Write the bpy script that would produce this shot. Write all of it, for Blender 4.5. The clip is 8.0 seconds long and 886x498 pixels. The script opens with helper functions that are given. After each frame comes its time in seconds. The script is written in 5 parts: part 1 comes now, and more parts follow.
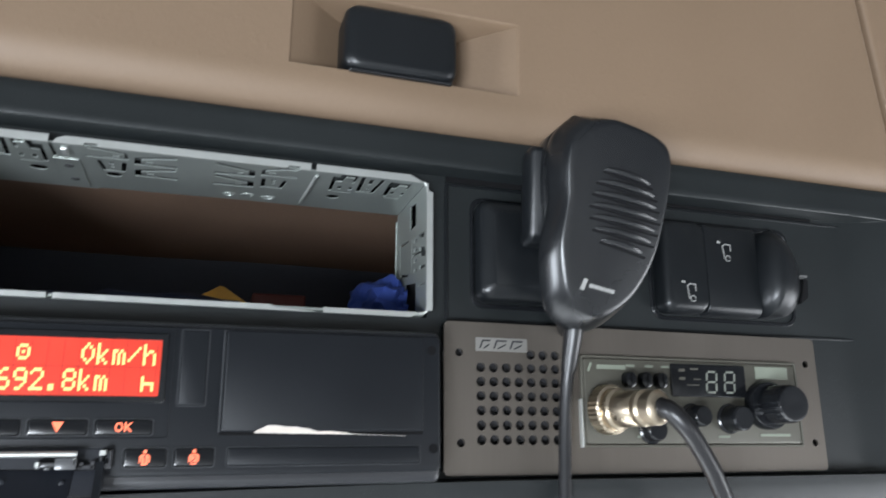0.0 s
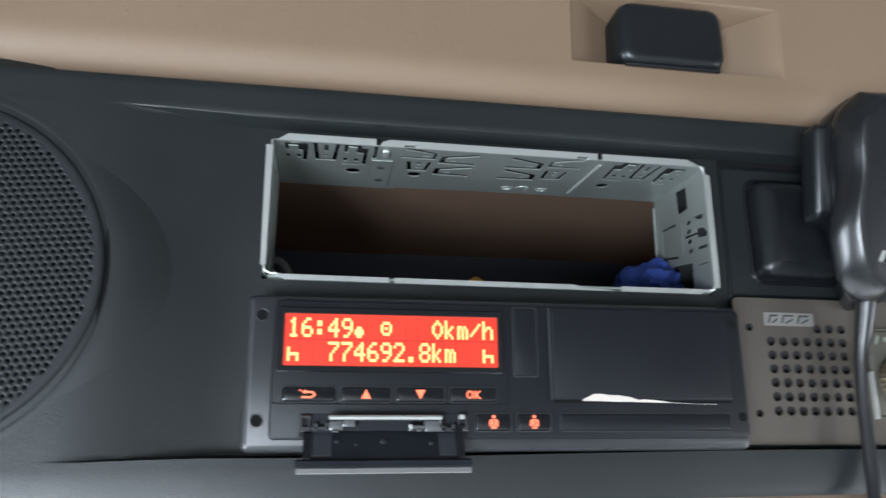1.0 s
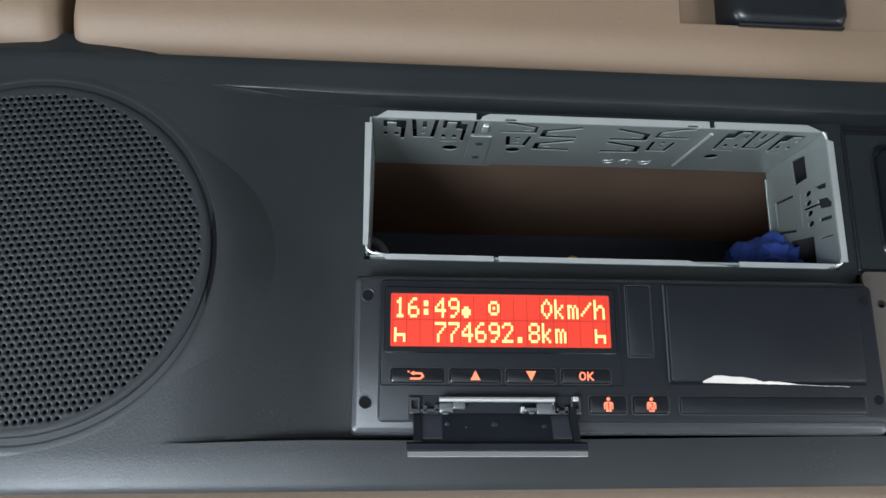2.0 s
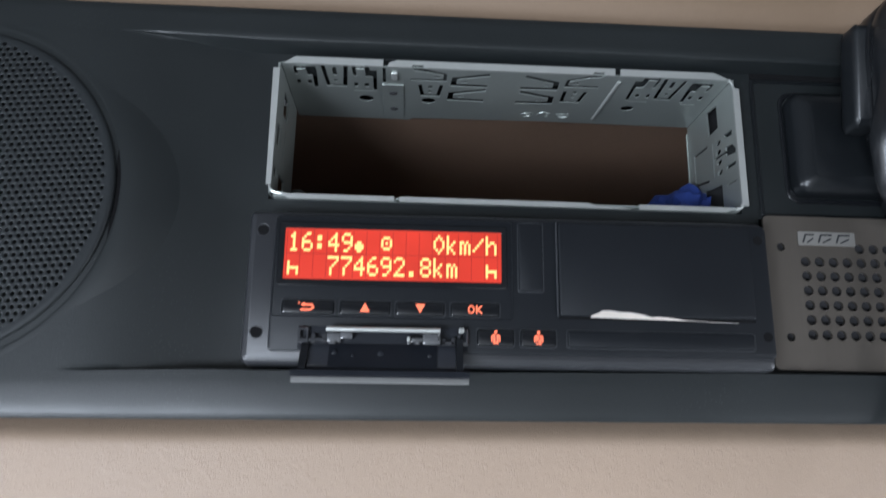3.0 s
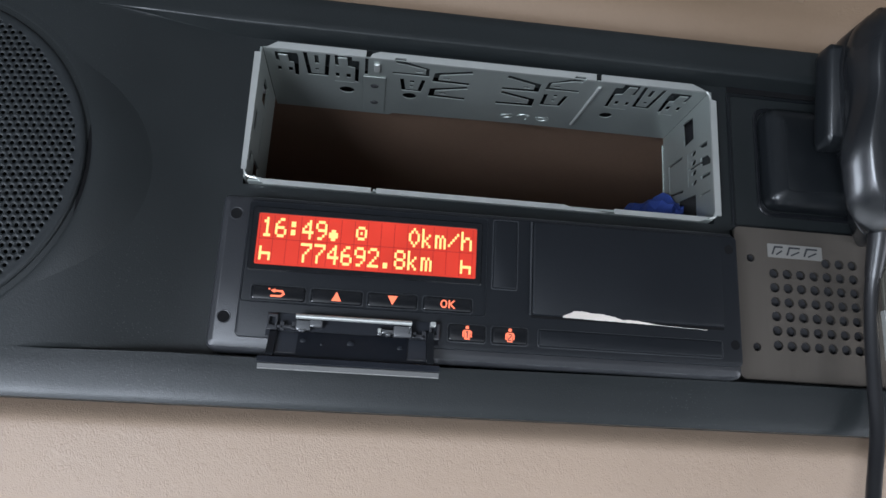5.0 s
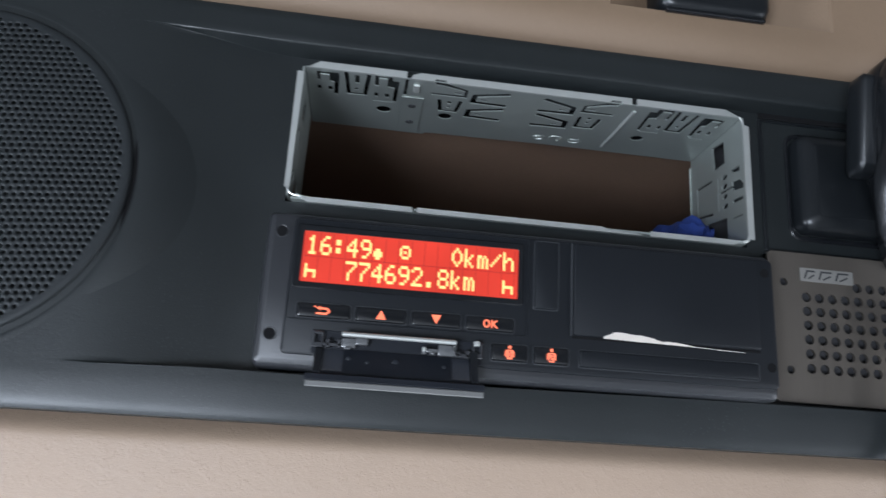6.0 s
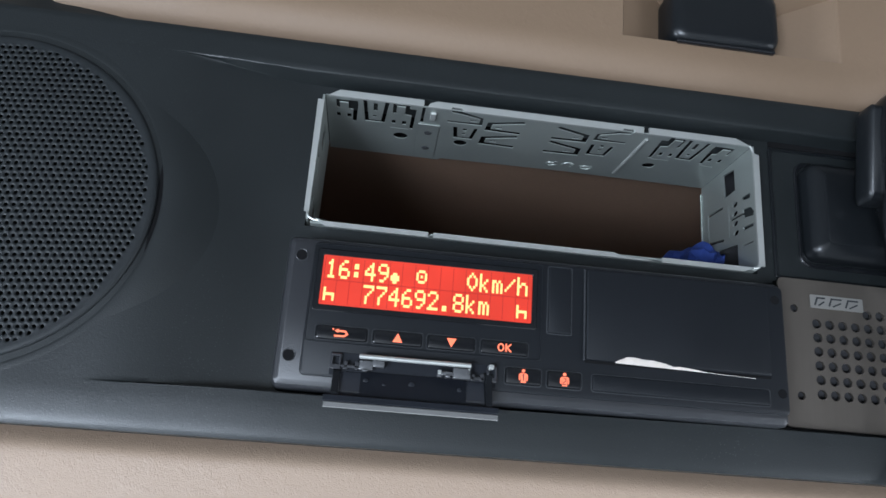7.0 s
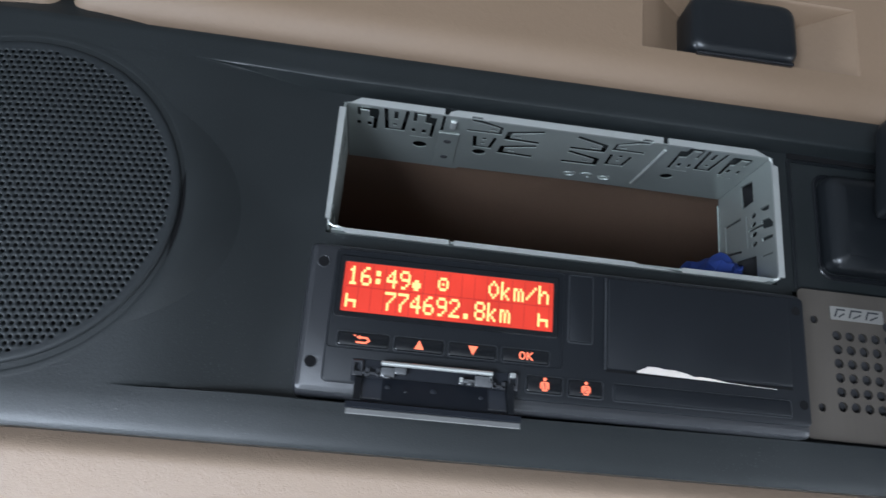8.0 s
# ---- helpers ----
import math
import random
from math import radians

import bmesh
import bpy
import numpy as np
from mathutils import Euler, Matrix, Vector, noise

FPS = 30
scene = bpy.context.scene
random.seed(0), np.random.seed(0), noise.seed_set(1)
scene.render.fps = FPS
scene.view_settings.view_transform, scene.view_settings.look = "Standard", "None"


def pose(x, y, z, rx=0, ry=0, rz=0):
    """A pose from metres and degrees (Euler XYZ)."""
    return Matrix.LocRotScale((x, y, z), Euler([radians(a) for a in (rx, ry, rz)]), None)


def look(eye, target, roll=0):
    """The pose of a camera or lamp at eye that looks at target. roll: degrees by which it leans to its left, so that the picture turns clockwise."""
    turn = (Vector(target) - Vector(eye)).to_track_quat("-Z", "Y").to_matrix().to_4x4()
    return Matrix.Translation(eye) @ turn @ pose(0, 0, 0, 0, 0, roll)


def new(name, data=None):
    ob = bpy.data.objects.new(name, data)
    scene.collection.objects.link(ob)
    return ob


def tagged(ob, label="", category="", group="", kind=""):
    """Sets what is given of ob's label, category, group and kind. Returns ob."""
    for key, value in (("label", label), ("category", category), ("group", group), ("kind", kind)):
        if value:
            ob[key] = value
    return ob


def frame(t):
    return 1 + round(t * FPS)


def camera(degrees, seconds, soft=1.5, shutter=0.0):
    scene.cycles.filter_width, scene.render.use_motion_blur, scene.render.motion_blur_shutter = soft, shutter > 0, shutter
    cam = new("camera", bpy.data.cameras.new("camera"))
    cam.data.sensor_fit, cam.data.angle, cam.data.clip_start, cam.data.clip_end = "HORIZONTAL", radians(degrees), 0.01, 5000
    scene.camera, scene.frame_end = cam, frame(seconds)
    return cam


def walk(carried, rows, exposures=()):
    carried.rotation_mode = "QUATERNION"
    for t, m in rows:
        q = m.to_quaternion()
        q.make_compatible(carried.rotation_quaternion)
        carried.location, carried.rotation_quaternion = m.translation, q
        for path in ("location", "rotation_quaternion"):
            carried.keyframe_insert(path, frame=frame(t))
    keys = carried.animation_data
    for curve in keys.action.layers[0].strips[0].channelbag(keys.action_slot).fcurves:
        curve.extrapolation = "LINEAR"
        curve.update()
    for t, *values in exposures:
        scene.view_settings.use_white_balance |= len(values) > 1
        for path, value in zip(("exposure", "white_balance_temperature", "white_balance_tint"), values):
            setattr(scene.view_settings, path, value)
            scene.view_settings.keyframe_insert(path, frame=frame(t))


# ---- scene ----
cam = camera(62.5, 8.0, soft=1.5, shutter=0.5)
PATH = [
    (0, (0.0089, -0.2710, 1.8522), (0.6057, 1.5701, 2.3563), 0.04),
    (0.1, (0.0029, -0.2686, 1.8493), (0.6097, 1.5696, 2.3522), 0.15),
    (0.3, (-0.0084, -0.2679, 1.8469), (0.5925, 1.5760, 2.3356), 0.36),
    (0.5, (-0.0259, -0.2727, 1.8441), (0.5668, 1.5656, 2.3632), 0.35),
    (0.7, (-0.0432, -0.2757, 1.8418), (0.4646, 1.5861, 2.3668), 0.29),
    (0.8, (-0.0517, -0.2753, 1.8404), (0.3873, 1.6049, 2.3621), 0.12),
    (0.9, (-0.0578, -0.2716, 1.8389), (0.2955, 1.6261, 2.3621), 0.34),
    (1, (-0.0675, -0.2711, 1.8387), (0.2457, 1.6352, 2.3566), 0.07),
    (1.2, (-0.0644, -0.2706, 1.8416), (0.1501, 1.6293, 2.4284), -0.84),
    (1.4, (-0.0689, -0.2728, 1.8391), (0.0901, 1.6391, 2.4044), -0.23),
    (1.5, (-0.0728, -0.2730, 1.8403), (0.0633, 1.6530, 2.3618), 0.28),
    (1.7, (-0.0799, -0.2630, 1.8395), (0.0532, 1.6728, 2.3243), 0.29),
    (2.8, (-0.0496, -0.2590, 1.8251), (0.0437, 1.6826, 2.2958), 0.99),
    (3, (-0.0364, -0.2620, 1.8143), (0.0485, 1.6756, 2.3029), 1.09),
    (3.2, (-0.0376, -0.2535, 1.8069), (0.0198, 1.6870, 2.2878), 1.81),
    (3.3, (-0.0379, -0.2502, 1.8047), (0.0223, 1.6911, 2.2816), 1.85),
    (3.4, (-0.0384, -0.2467, 1.8034), (0.0336, 1.6913, 2.2921), 1.65),
    (3.5, (-0.0403, -0.2440, 1.8062), (0.0547, 1.6928, 2.2960), 1.29),
    (3.8, (-0.0340, -0.2475, 1.8089), (0.0377, 1.6816, 2.3318), 1.84),
    (4, (-0.0314, -0.2490, 1.8134), (0.0586, 1.6880, 2.3032), 1.89),
    (4.2, (-0.0384, -0.2520, 1.8143), (0.0656, 1.6861, 2.2971), 2.19),
    (5.3, (-0.0393, -0.2590, 1.8073), (0.1469, 1.6604, 2.3376), 3.39),
    (5.5, (-0.0473, -0.2560, 1.8071), (0.1369, 1.6630, 2.3396), 3.59),
    (5.7, (-0.0468, -0.2562, 1.8058), (0.1683, 1.6493, 2.3739), 3.44),
    (6, (-0.0573, -0.2600, 1.8089), (0.1363, 1.6506, 2.3675), 3.90),
    (6.5, (-0.0653, -0.2650, 1.8088), (0.1118, 1.6382, 2.3972), 4.20),
    (7, (-0.0603, -0.2660, 1.8089), (0.1025, 1.6326, 2.4162), 4.61),
    (7.5, (-0.0533, -0.2640, 1.8060), (0.1120, 1.6259, 2.4391), 4.81),
    (8, (-0.0673, -0.2650, 1.8067), (0.0870, 1.6242, 2.4448), 5.21),
]
EXPOSURES = [(0.0, 0.66, 6670, 14), (0.6, 0.64, 6670, 14), (1.0, 0.65, 6470, 12), (1.5, 0.59, 6570, 12), (1.7, 0.55, 6520, 12), (2.8, 0.38, 6280, 14), (3.5, -0.22, 6520, 18), (3.9, 0.1, 6470, 15), (4.2, 0.12, 6420, 15), (5.5, 0.2, 6320, 16), (7.0, 0.34, 6170, 14), (8.0, 0.35, 6120, 14)]
walk(cam, [(t, look(eye, target, roll)) for t, eye, target, roll in PATH], EXPOSURES)

# ---- light: an overcast sky outside, coming in by the cab's windows ----
world = bpy.data.worlds.new("sky")
scene.world = world
world.use_nodes = True
wn = world.node_tree.nodes
sky = wn.new("ShaderNodeTexSky")
sky.sky_type, sky.sun_disc, sky.sun_elevation, sky.sun_rotation = "NISHITA", False, radians(35), radians(200)
world.node_tree.links.new(sky.outputs[0], wn["Background"].inputs[0])
wn["Background"].inputs[1].default_value = 0.1


def window_light(name, eye, target, w, h, watts, color):
    lamp = bpy.data.lights.new(name, "AREA")
    lamp.shape, lamp.size, lamp.size_y, lamp.energy, lamp.color = "RECTANGLE", w, h, watts, color
    ob = new(name, lamp)
    ob.matrix_world = look(eye, target)
    return ob


window_light("windscreen_daylight", (0.15, 0.42, 1.33), (0.15, -0.38, 0.73), 1.9, 0.86, 77, (0.80, 0.91, 1.0))
window_light("left_window_daylight", (-1.02, -1.66, 1.10), (0.0, -0.30, 1.62), 0.90, 0.56, 53, (0.80, 0.91, 1.0))
window_light("left_door_daylight", (-1.03, -0.26, 1.50), (0.1, -0.12, 1.85), 0.24, 0.34, 6.5, (0.80, 0.91, 1.0))
window_light("right_window_daylight", (1.28, -0.60, 1.35), (0.1, -0.40, 1.62), 0.9, 0.6, 12, (0.86, 0.94, 1.0))


# ---- materials ----
def material(name, color, rough=0.5, metal=0.0, vary=0.25, scale=40.0, fine=900.0, bump=0.12, coat=0.0, stretch=(1, 1, 1), depth=0.0004, blotch_rough=0.1):
    m = bpy.data.materials.new(name)
    m.use_nodes = True
    nt = m.node_tree
    n, l = nt.nodes, nt.links
    b = n["Principled BSDF"]
    b.inputs["Metallic"].default_value = metal
    b.inputs["Coat Weight"].default_value = coat
    tc = n.new("ShaderNodeTexCoord")
    mp = n.new("ShaderNodeMapping")
    mp.inputs["Scale"].default_value = stretch
    l.new(tc.outputs["Object"], mp.inputs["Vector"])
    big = n.new("ShaderNodeTexNoise")
    big.inputs["Scale"].default_value, big.inputs["Detail"].default_value = scale, 6
    l.new(mp.outputs[0], big.inputs["Vector"])
    small = n.new("ShaderNodeTexNoise")
    small.inputs["Scale"].default_value, small.inputs["Detail"].default_value = fine, 4
    l.new(mp.outputs[0], small.inputs["Vector"])
    mix = n.new("ShaderNodeMix")
    mix.data_type = "RGBA"
    lo = [c * (1 - vary) for c in color]
    hi = [min(1, c * (1 + vary)) for c in color]
    mix.inputs[6].default_value, mix.inputs[7].default_value = (*lo, 1), (*hi, 1)
    add = n.new("ShaderNodeMath")
    add.operation = "MULTIPLY_ADD"
    add.inputs[1].default_value = 0.35
    l.new(small.outputs[0], add.inputs[0])
    half = n.new("ShaderNodeMath")
    half.operation = "MULTIPLY"
    half.inputs[1].default_value = 0.65
    l.new(big.outputs[0], half.inputs[0])
    l.new(half.outputs[0], add.inputs[2])
    l.new(add.outputs[0], mix.inputs[0])
    l.new(mix.outputs[2], b.inputs["Base Color"])
    rr = n.new("ShaderNodeMapRange")
    rr.inputs["To Min"].default_value, rr.inputs["To Max"].default_value = max(0.02, rough - blotch_rough), min(1, rough + blotch_rough)
    l.new(big.outputs[0], rr.inputs["Value"])
    l.new(rr.outputs[0], b.inputs["Roughness"])
    if bump:
        bp = n.new("ShaderNodeBump")
        bp.inputs["Strength"].default_value, bp.inputs["Distance"].default_value = bump, depth
        l.new(small.outputs[0], bp.inputs["Height"])
        l.new(bp.outputs[0], b.inputs["Normal"])
    return m


def leather(name, color, cell=260.0, bump=0.35, rough=0.55):
    """Grained vinyl: voronoi creases over soft noise."""
    m = material(name, color, rough, vary=0.12, scale=14, fine=500, bump=0)
    n, l = m.node_tree.nodes, m.node_tree.links
    tc = n.new("ShaderNodeTexCoord")
    warp = n.new("ShaderNodeTexNoise")
    warp.inputs["Scale"].default_value = 60
    l.new(tc.outputs["Object"], warp.inputs["Vector"])
    add = n.new("ShaderNodeMix")
    add.data_type, add.blend_type = "RGBA", "ADD"
    add.inputs[0].default_value = 0.012
    l.new(tc.outputs["Object"], add.inputs[6])
    l.new(warp.outputs["Color"], add.inputs[7])
    v = n.new("ShaderNodeTexVoronoi")
    v.feature = "DISTANCE_TO_EDGE"
    v.inputs["Scale"].default_value = cell
    l.new(add.outputs[2], v.inputs["Vector"])
    ramp = n.new("ShaderNodeMapRange")
    ramp.inputs["From Max"].default_value = 0.25
    l.new(v.outputs[0], ramp.inputs["Value"])
    wr = n.new("ShaderNodeTexNoise")
    wr.inputs["Scale"].default_value, wr.inputs["Detail"].default_value = 90, 8
    l.new(tc.outputs["Object"], wr.inputs["Vector"])
    mul = n.new("ShaderNodeMath")
    mul.operation = "ADD"
    l.new(ramp.outputs[0], mul.inputs[0])
    l.new(wr.outputs[0], mul.inputs[1])
    bp = n.new("ShaderNodeBump")
    bp.inputs["Strength"].default_value, bp.inputs["Distance"].default_value = bump, 0.0005
    l.new(mul.outputs[0], bp.inputs["Height"])
    l.new(bp.outputs[0], n["Principled BSDF"].inputs["Normal"])
    return m


def glow(name, color, strength):
    m = bpy.data.materials.new(name)
    m.use_nodes = True
    b = m.node_tree.nodes["Principled BSDF"]
    b.inputs["Base Color"].default_value = (*[c * 0.3 for c in color], 1)
    b.inputs["Roughness"].default_value = 0.3
    b.inputs["Emission Color"].default_value = (*color, 1)
    b.inputs["Emission Strength"].default_value = strength
    return m


FASCIA = material("black_grained_plastic", (0.0096, 0.0118, 0.0124), 0.39, vary=0.3, scale=18, fine=1900, bump=0.21, depth=0.0003)
FASCIA.node_tree.nodes["Principled BSDF"].inputs["Specular IOR Level"].default_value = 0.42


def dusty(m, color, cell, size, share):
    """Sparse specks of pale dust on a dark plastic."""
    n, l = m.node_tree.nodes, m.node_tree.links
    tc = n.new("ShaderNodeTexCoord")
    v = n.new("ShaderNodeTexVoronoi")
    v.inputs["Scale"].default_value = cell
    l.new(tc.outputs["Object"], v.inputs["Vector"])
    dot = n.new("ShaderNodeMath")
    dot.operation = "LESS_THAN"
    dot.inputs[1].default_value = size
    l.new(v.outputs["Distance"], dot.inputs[0])
    patch = n.new("ShaderNodeTexNoise")
    patch.inputs["Scale"].default_value, patch.inputs["Detail"].default_value = 22, 5
    l.new(tc.outputs["Object"], patch.inputs["Vector"])
    cut = n.new("ShaderNodeMapRange")
    cut.inputs["From Min"].default_value, cut.inputs["From Max"].default_value = 0.5 - share, 0.8 - share
    l.new(patch.outputs[0], cut.inputs["Value"])
    both = n.new("ShaderNodeMath")
    both.operation = "MULTIPLY"
    l.new(dot.outputs[0], both.inputs[0])
    l.new(cut.outputs[0], both.inputs[1])
    mix = n.new("ShaderNodeMix")
    mix.data_type = "RGBA"
    b = n["Principled BSDF"]
    old = b.inputs["Base Color"].links[0].from_socket
    l.new(both.outputs[0], mix.inputs[0])
    l.new(old, mix.inputs[6])
    mix.inputs[7].default_value = (*color, 1)
    l.new(mix.outputs[2], b.inputs["Base Color"])


dusty(FASCIA, (0.050, 0.053, 0.055), 760, 0.15, 0.03)
GRILLE = material("black_grille_plastic", (0.0108, 0.0130, 0.0142), 0.54, vary=0.2, scale=30, fine=1500, bump=0.15)
GRILLE.node_tree.nodes["Principled BSDF"].inputs["Specular IOR Level"].default_value = 0.25
# near-black that paints the shade in holes, gaps and grooves
HOLE = material("black_hole_shade", (0.0075, 0.0075, 0.008), 0.95, bump=0)
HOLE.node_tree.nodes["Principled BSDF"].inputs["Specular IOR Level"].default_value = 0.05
STORAGE = material("dark_felt_board", (0.050, 0.053, 0.066), 0.9, vary=0.3, scale=30, fine=500, bump=0.2)
VOID = material("dark_inside", (0.018, 0.018, 0.020), 0.8, bump=0)
TACHO = material("black_matt_plastic", (0.0075, 0.0088, 0.0108), 0.42, vary=0.25, scale=30, fine=1600, bump=0.12)
TACHO.node_tree.nodes["Principled BSDF"].inputs["Specular IOR Level"].default_value = 0.24
TACHO_EAR = material("dark_grey_moulded_plastic", (0.0165, 0.0175, 0.020), 0.36, vary=0.25, scale=30, fine=2200, bump=0.16)
TRAY = material("black_tray_plastic", (0.0075, 0.0092, 0.0130), 0.45, vary=0.3, scale=60, fine=900, bump=0.1)
TRAY.node_tree.nodes["Principled BSDF"].inputs["Specular IOR Level"].default_value = 0.25
GLOSS = material("black_gloss_plastic", (0.006, 0.0067, 0.008), 0.22, vary=0.2, scale=25, fine=900, bump=0.03)
SWITCH = material("black_switch_plastic", (0.0062, 0.0074, 0.0086), 0.32, vary=0.2, scale=25, fine=1200, bump=0.12)
SWITCH.node_tree.nodes["Principled BSDF"].inputs["Specular IOR Level"].default_value = 0.38
MICBLK = material("black_satin_plastic", (0.0066, 0.0074, 0.0085), 0.27, vary=0.2, scale=25, fine=1100, bump=0.06, blotch_rough=0.05)
MICBLK.node_tree.nodes["Principled BSDF"].inputs["Specular IOR Level"].default_value = 0.5
RUBBER = material("black_rubber", (0.010, 0.010, 0.011), 0.33, vary=0.2, scale=25, fine=700, bump=0.1)
ZINC = material("galvanised_sheet_steel", (0.365, 0.395, 0.375), 0.42, metal=0.75, vary=0.10, scale=55, fine=600, bump=0.05)
ZINC_EDGE = material("bright_sheared_steel", (0.52, 0.535, 0.515), 0.35, metal=0.7, vary=0.08, scale=90, fine=900, bump=0.05)
STEEL = material("brushed_steel", (0.134, 0.117, 0.101), 0.42, metal=0.75, vary=0.12, scale=60, fine=500, bump=0.12, stretch=(1, 1, 0.06))
CBFACE = material("olive_grey_metal", (0.082, 0.078, 0.063), 0.48, metal=0.3, vary=0.12, scale=50, fine=800, bump=0.08)
CHROME = material("nickel_plate", (0.60, 0.51, 0.39), 0.3, metal=1.0, vary=0.1, scale=120, fine=900, bump=0.04)
BEIGE = leather("beige_vinyl", (0.158, 0.105, 0.066), cell=520, bump=0.05, rough=0.6)
BEIGE_LOW = leather("beige_leatherette", (0.290, 0.210, 0.151), cell=1100, bump=0.17, rough=0.55)


def crease(m, across, along, share, bump):
    """Adds sparse, long creases to a leather."""
    n, l = m.node_tree.nodes, m.node_tree.links
    tc = n.new("ShaderNodeTexCoord")
    wob = n.new("ShaderNodeTexNoise")
    wob.inputs["Scale"].default_value, wob.inputs["Detail"].default_value = 170, 3
    l.new(tc.outputs["Object"], wob.inputs["Vector"])
    add = n.new("ShaderNodeMix")
    add.data_type, add.blend_type = "RGBA", "ADD"
    add.inputs[0].default_value = 0.004
    l.new(tc.outputs["Object"], add.inputs[6])
    l.new(wob.outputs["Color"], add.inputs[7])
    mp = n.new("ShaderNodeMapping")
    mp.inputs["Scale"].default_value = (across, along, along)
    mp.inputs["Rotation"].default_value = (0, radians(9), 0)
    l.new(add.outputs[2], mp.inputs["Vector"])
    v = n.new("ShaderNodeTexVoronoi")
    v.feature = "DISTANCE_TO_EDGE"
    v.inputs["Scale"].default_value = 1.0
    l.new(mp.outputs[0], v.inputs["Vector"])
    edge = n.new("ShaderNodeMapRange")
    edge.inputs["From Max"].default_value = 0.30
    edge.inputs["To Min"].default_value, edge.inputs["To Max"].default_value = 1.0, 0.0
    l.new(v.outputs[0], edge.inputs["Value"])
    mask = n.new("ShaderNodeTexNoise")
    mask.inputs["Scale"].default_value, mask.inputs["Detail"].default_value = 240, 2
    l.new(tc.outputs["Object"], mask.inputs["Vector"])
    cut = n.new("ShaderNodeMapRange")
    cut.inputs["From Min"].default_value, cut.inputs["From Max"].default_value = 0.62 - share, 0.70 - share
    l.new(mask.outputs[0], cut.inputs["Value"])
    mul = n.new("ShaderNodeMath")
    mul.operation = "MULTIPLY"
    l.new(edge.outputs[0], mul.inputs[0])
    l.new(cut.outputs[0], mul.inputs[1])
    bp = n.new("ShaderNodeBump")
    bp.inputs["Strength"].default_value, bp.inputs["Distance"].default_value = bump, 0.0004
    l.new(mul.outputs[0], bp.inputs["Height"])
    b = n["Principled BSDF"]
    old = b.inputs["Normal"].links[0].from_socket
    l.new(old, bp.inputs["Normal"])
    l.new(bp.outputs[0], b.inputs["Normal"])


crease(BEIGE_LOW, 900, 330, 0.12, 0.18)
crease(BEIGE, 420, 260, 0.02, 0.12)
BROWN = material("brown_board", (0.225, 0.140, 0.094), 0.8, vary=0.2, scale=25, fine=500, bump=0.2)
PAPER = material("torn_white_paper", (0.80, 0.74, 0.68), 0.8, vary=0.05, scale=90, fine=700, bump=0.2)
BLUE = material("blue_cloth", (0.009, 0.030, 0.17), 0.85, vary=0.3, scale=70, fine=1400, bump=0.5)
YELLOW = material("yellow_plastic", (0.62, 0.30, 0.02), 0.5, vary=0.15, scale=60, bump=0.05)
REDBROWN = material("dark_red_board", (0.10, 0.018, 0.012), 0.7, vary=0.2, scale=60, bump=0.05)
NAVY = material("navy_cloth", (0.010, 0.016, 0.045), 0.85, vary=0.3, scale=60, fine=900, bump=0.4)
WHITEPR = material("light_grey_print", (0.22, 0.22, 0.21), 0.5, vary=0.05, scale=90, bump=0)
GREENLBL = material("pale_green_label", (0.16, 0.178, 0.14), 0.5, vary=0.08, scale=90, bump=0)
SILVER_LBL = material("silver_badge", (0.30, 0.29, 0.27), 0.35, metal=0.6, vary=0.1, scale=90, bump=0)
CLEAR_GREY = material("smoky_grey_plastic", (0.075, 0.077, 0.080), 0.18, vary=0.3, scale=120, fine=600, bump=0.05)
FLAP_WINDOW = material("grey_smoky_window", (0.026, 0.029, 0.036), 0.35, vary=0.25, scale=90, fine=700, bump=0.05)
SMOKY = material("dark_smoky_plastic", (0.030, 0.031, 0.034), 0.2, vary=0.3, scale=120, fine=600, bump=0.05)
EDGE = material("dark_grey_edge", (0.023, 0.025, 0.028), 0.4, vary=0.2, scale=60, fine=900, bump=0.1)
GREYEDGE = material("worn_grey_plastic", (0.088, 0.088, 0.086), 0.45, vary=0.15, scale=60, fine=900, bump=0.1)
ROOFLINE = material("dark_grey_felt", (0.11, 0.107, 0.103), 0.9, vary=0.2, scale=8, fine=300, bump=0.2)
PALE = material("pale_grey_vinyl", (0.50, 0.49, 0.47), 0.7, vary=0.1, scale=8, fine=300, bump=0.1)
TRIM = material("grey_cab_trim", (0.10, 0.10, 0.10), 0.7, vary=0.2, scale=8, fine=300, bump=0.2)
LCD = glow("red_backlit_lcd", (0.67, 0.045, 0.024), 0.80)
def uneven(m, low, high, scale):
    """Lets a lit panel glow a little unevenly."""
    n, l = m.node_tree.nodes, m.node_tree.links
    tc = n.new("ShaderNodeTexCoord")
    nz = n.new("ShaderNodeTexNoise")
    nz.inputs["Scale"].default_value, nz.inputs["Detail"].default_value = scale, 1
    l.new(tc.outputs["Object"], nz.inputs["Vector"])
    mr = n.new("ShaderNodeMapRange")
    mr.inputs["From Min"].default_value, mr.inputs["From Max"].default_value = 0.3, 0.7
    mr.inputs["To Min"].default_value, mr.inputs["To Max"].default_value = low, high
    l.new(nz.outputs[0], mr.inputs["Value"])
    l.new(mr.outputs[0], n["Principled BSDF"].inputs["Emission Strength"])


uneven(LCD, 0.60, 0.86, 45)
LCDGRID = glow("dim_red_lcd_line", (0.36, 0.014, 0.014), 0.75)
DOT = glow("amber_lcd_dot", (1.0, 0.56, 0.19), 1.25)
ICON = glow("orange_red_button_light", (1.0, 0.20, 0.10), 1.15)
LEDOFF = material("pale_led_segment", (0.17, 0.178, 0.152), 0.4, vary=0.05, scale=90, bump=0)

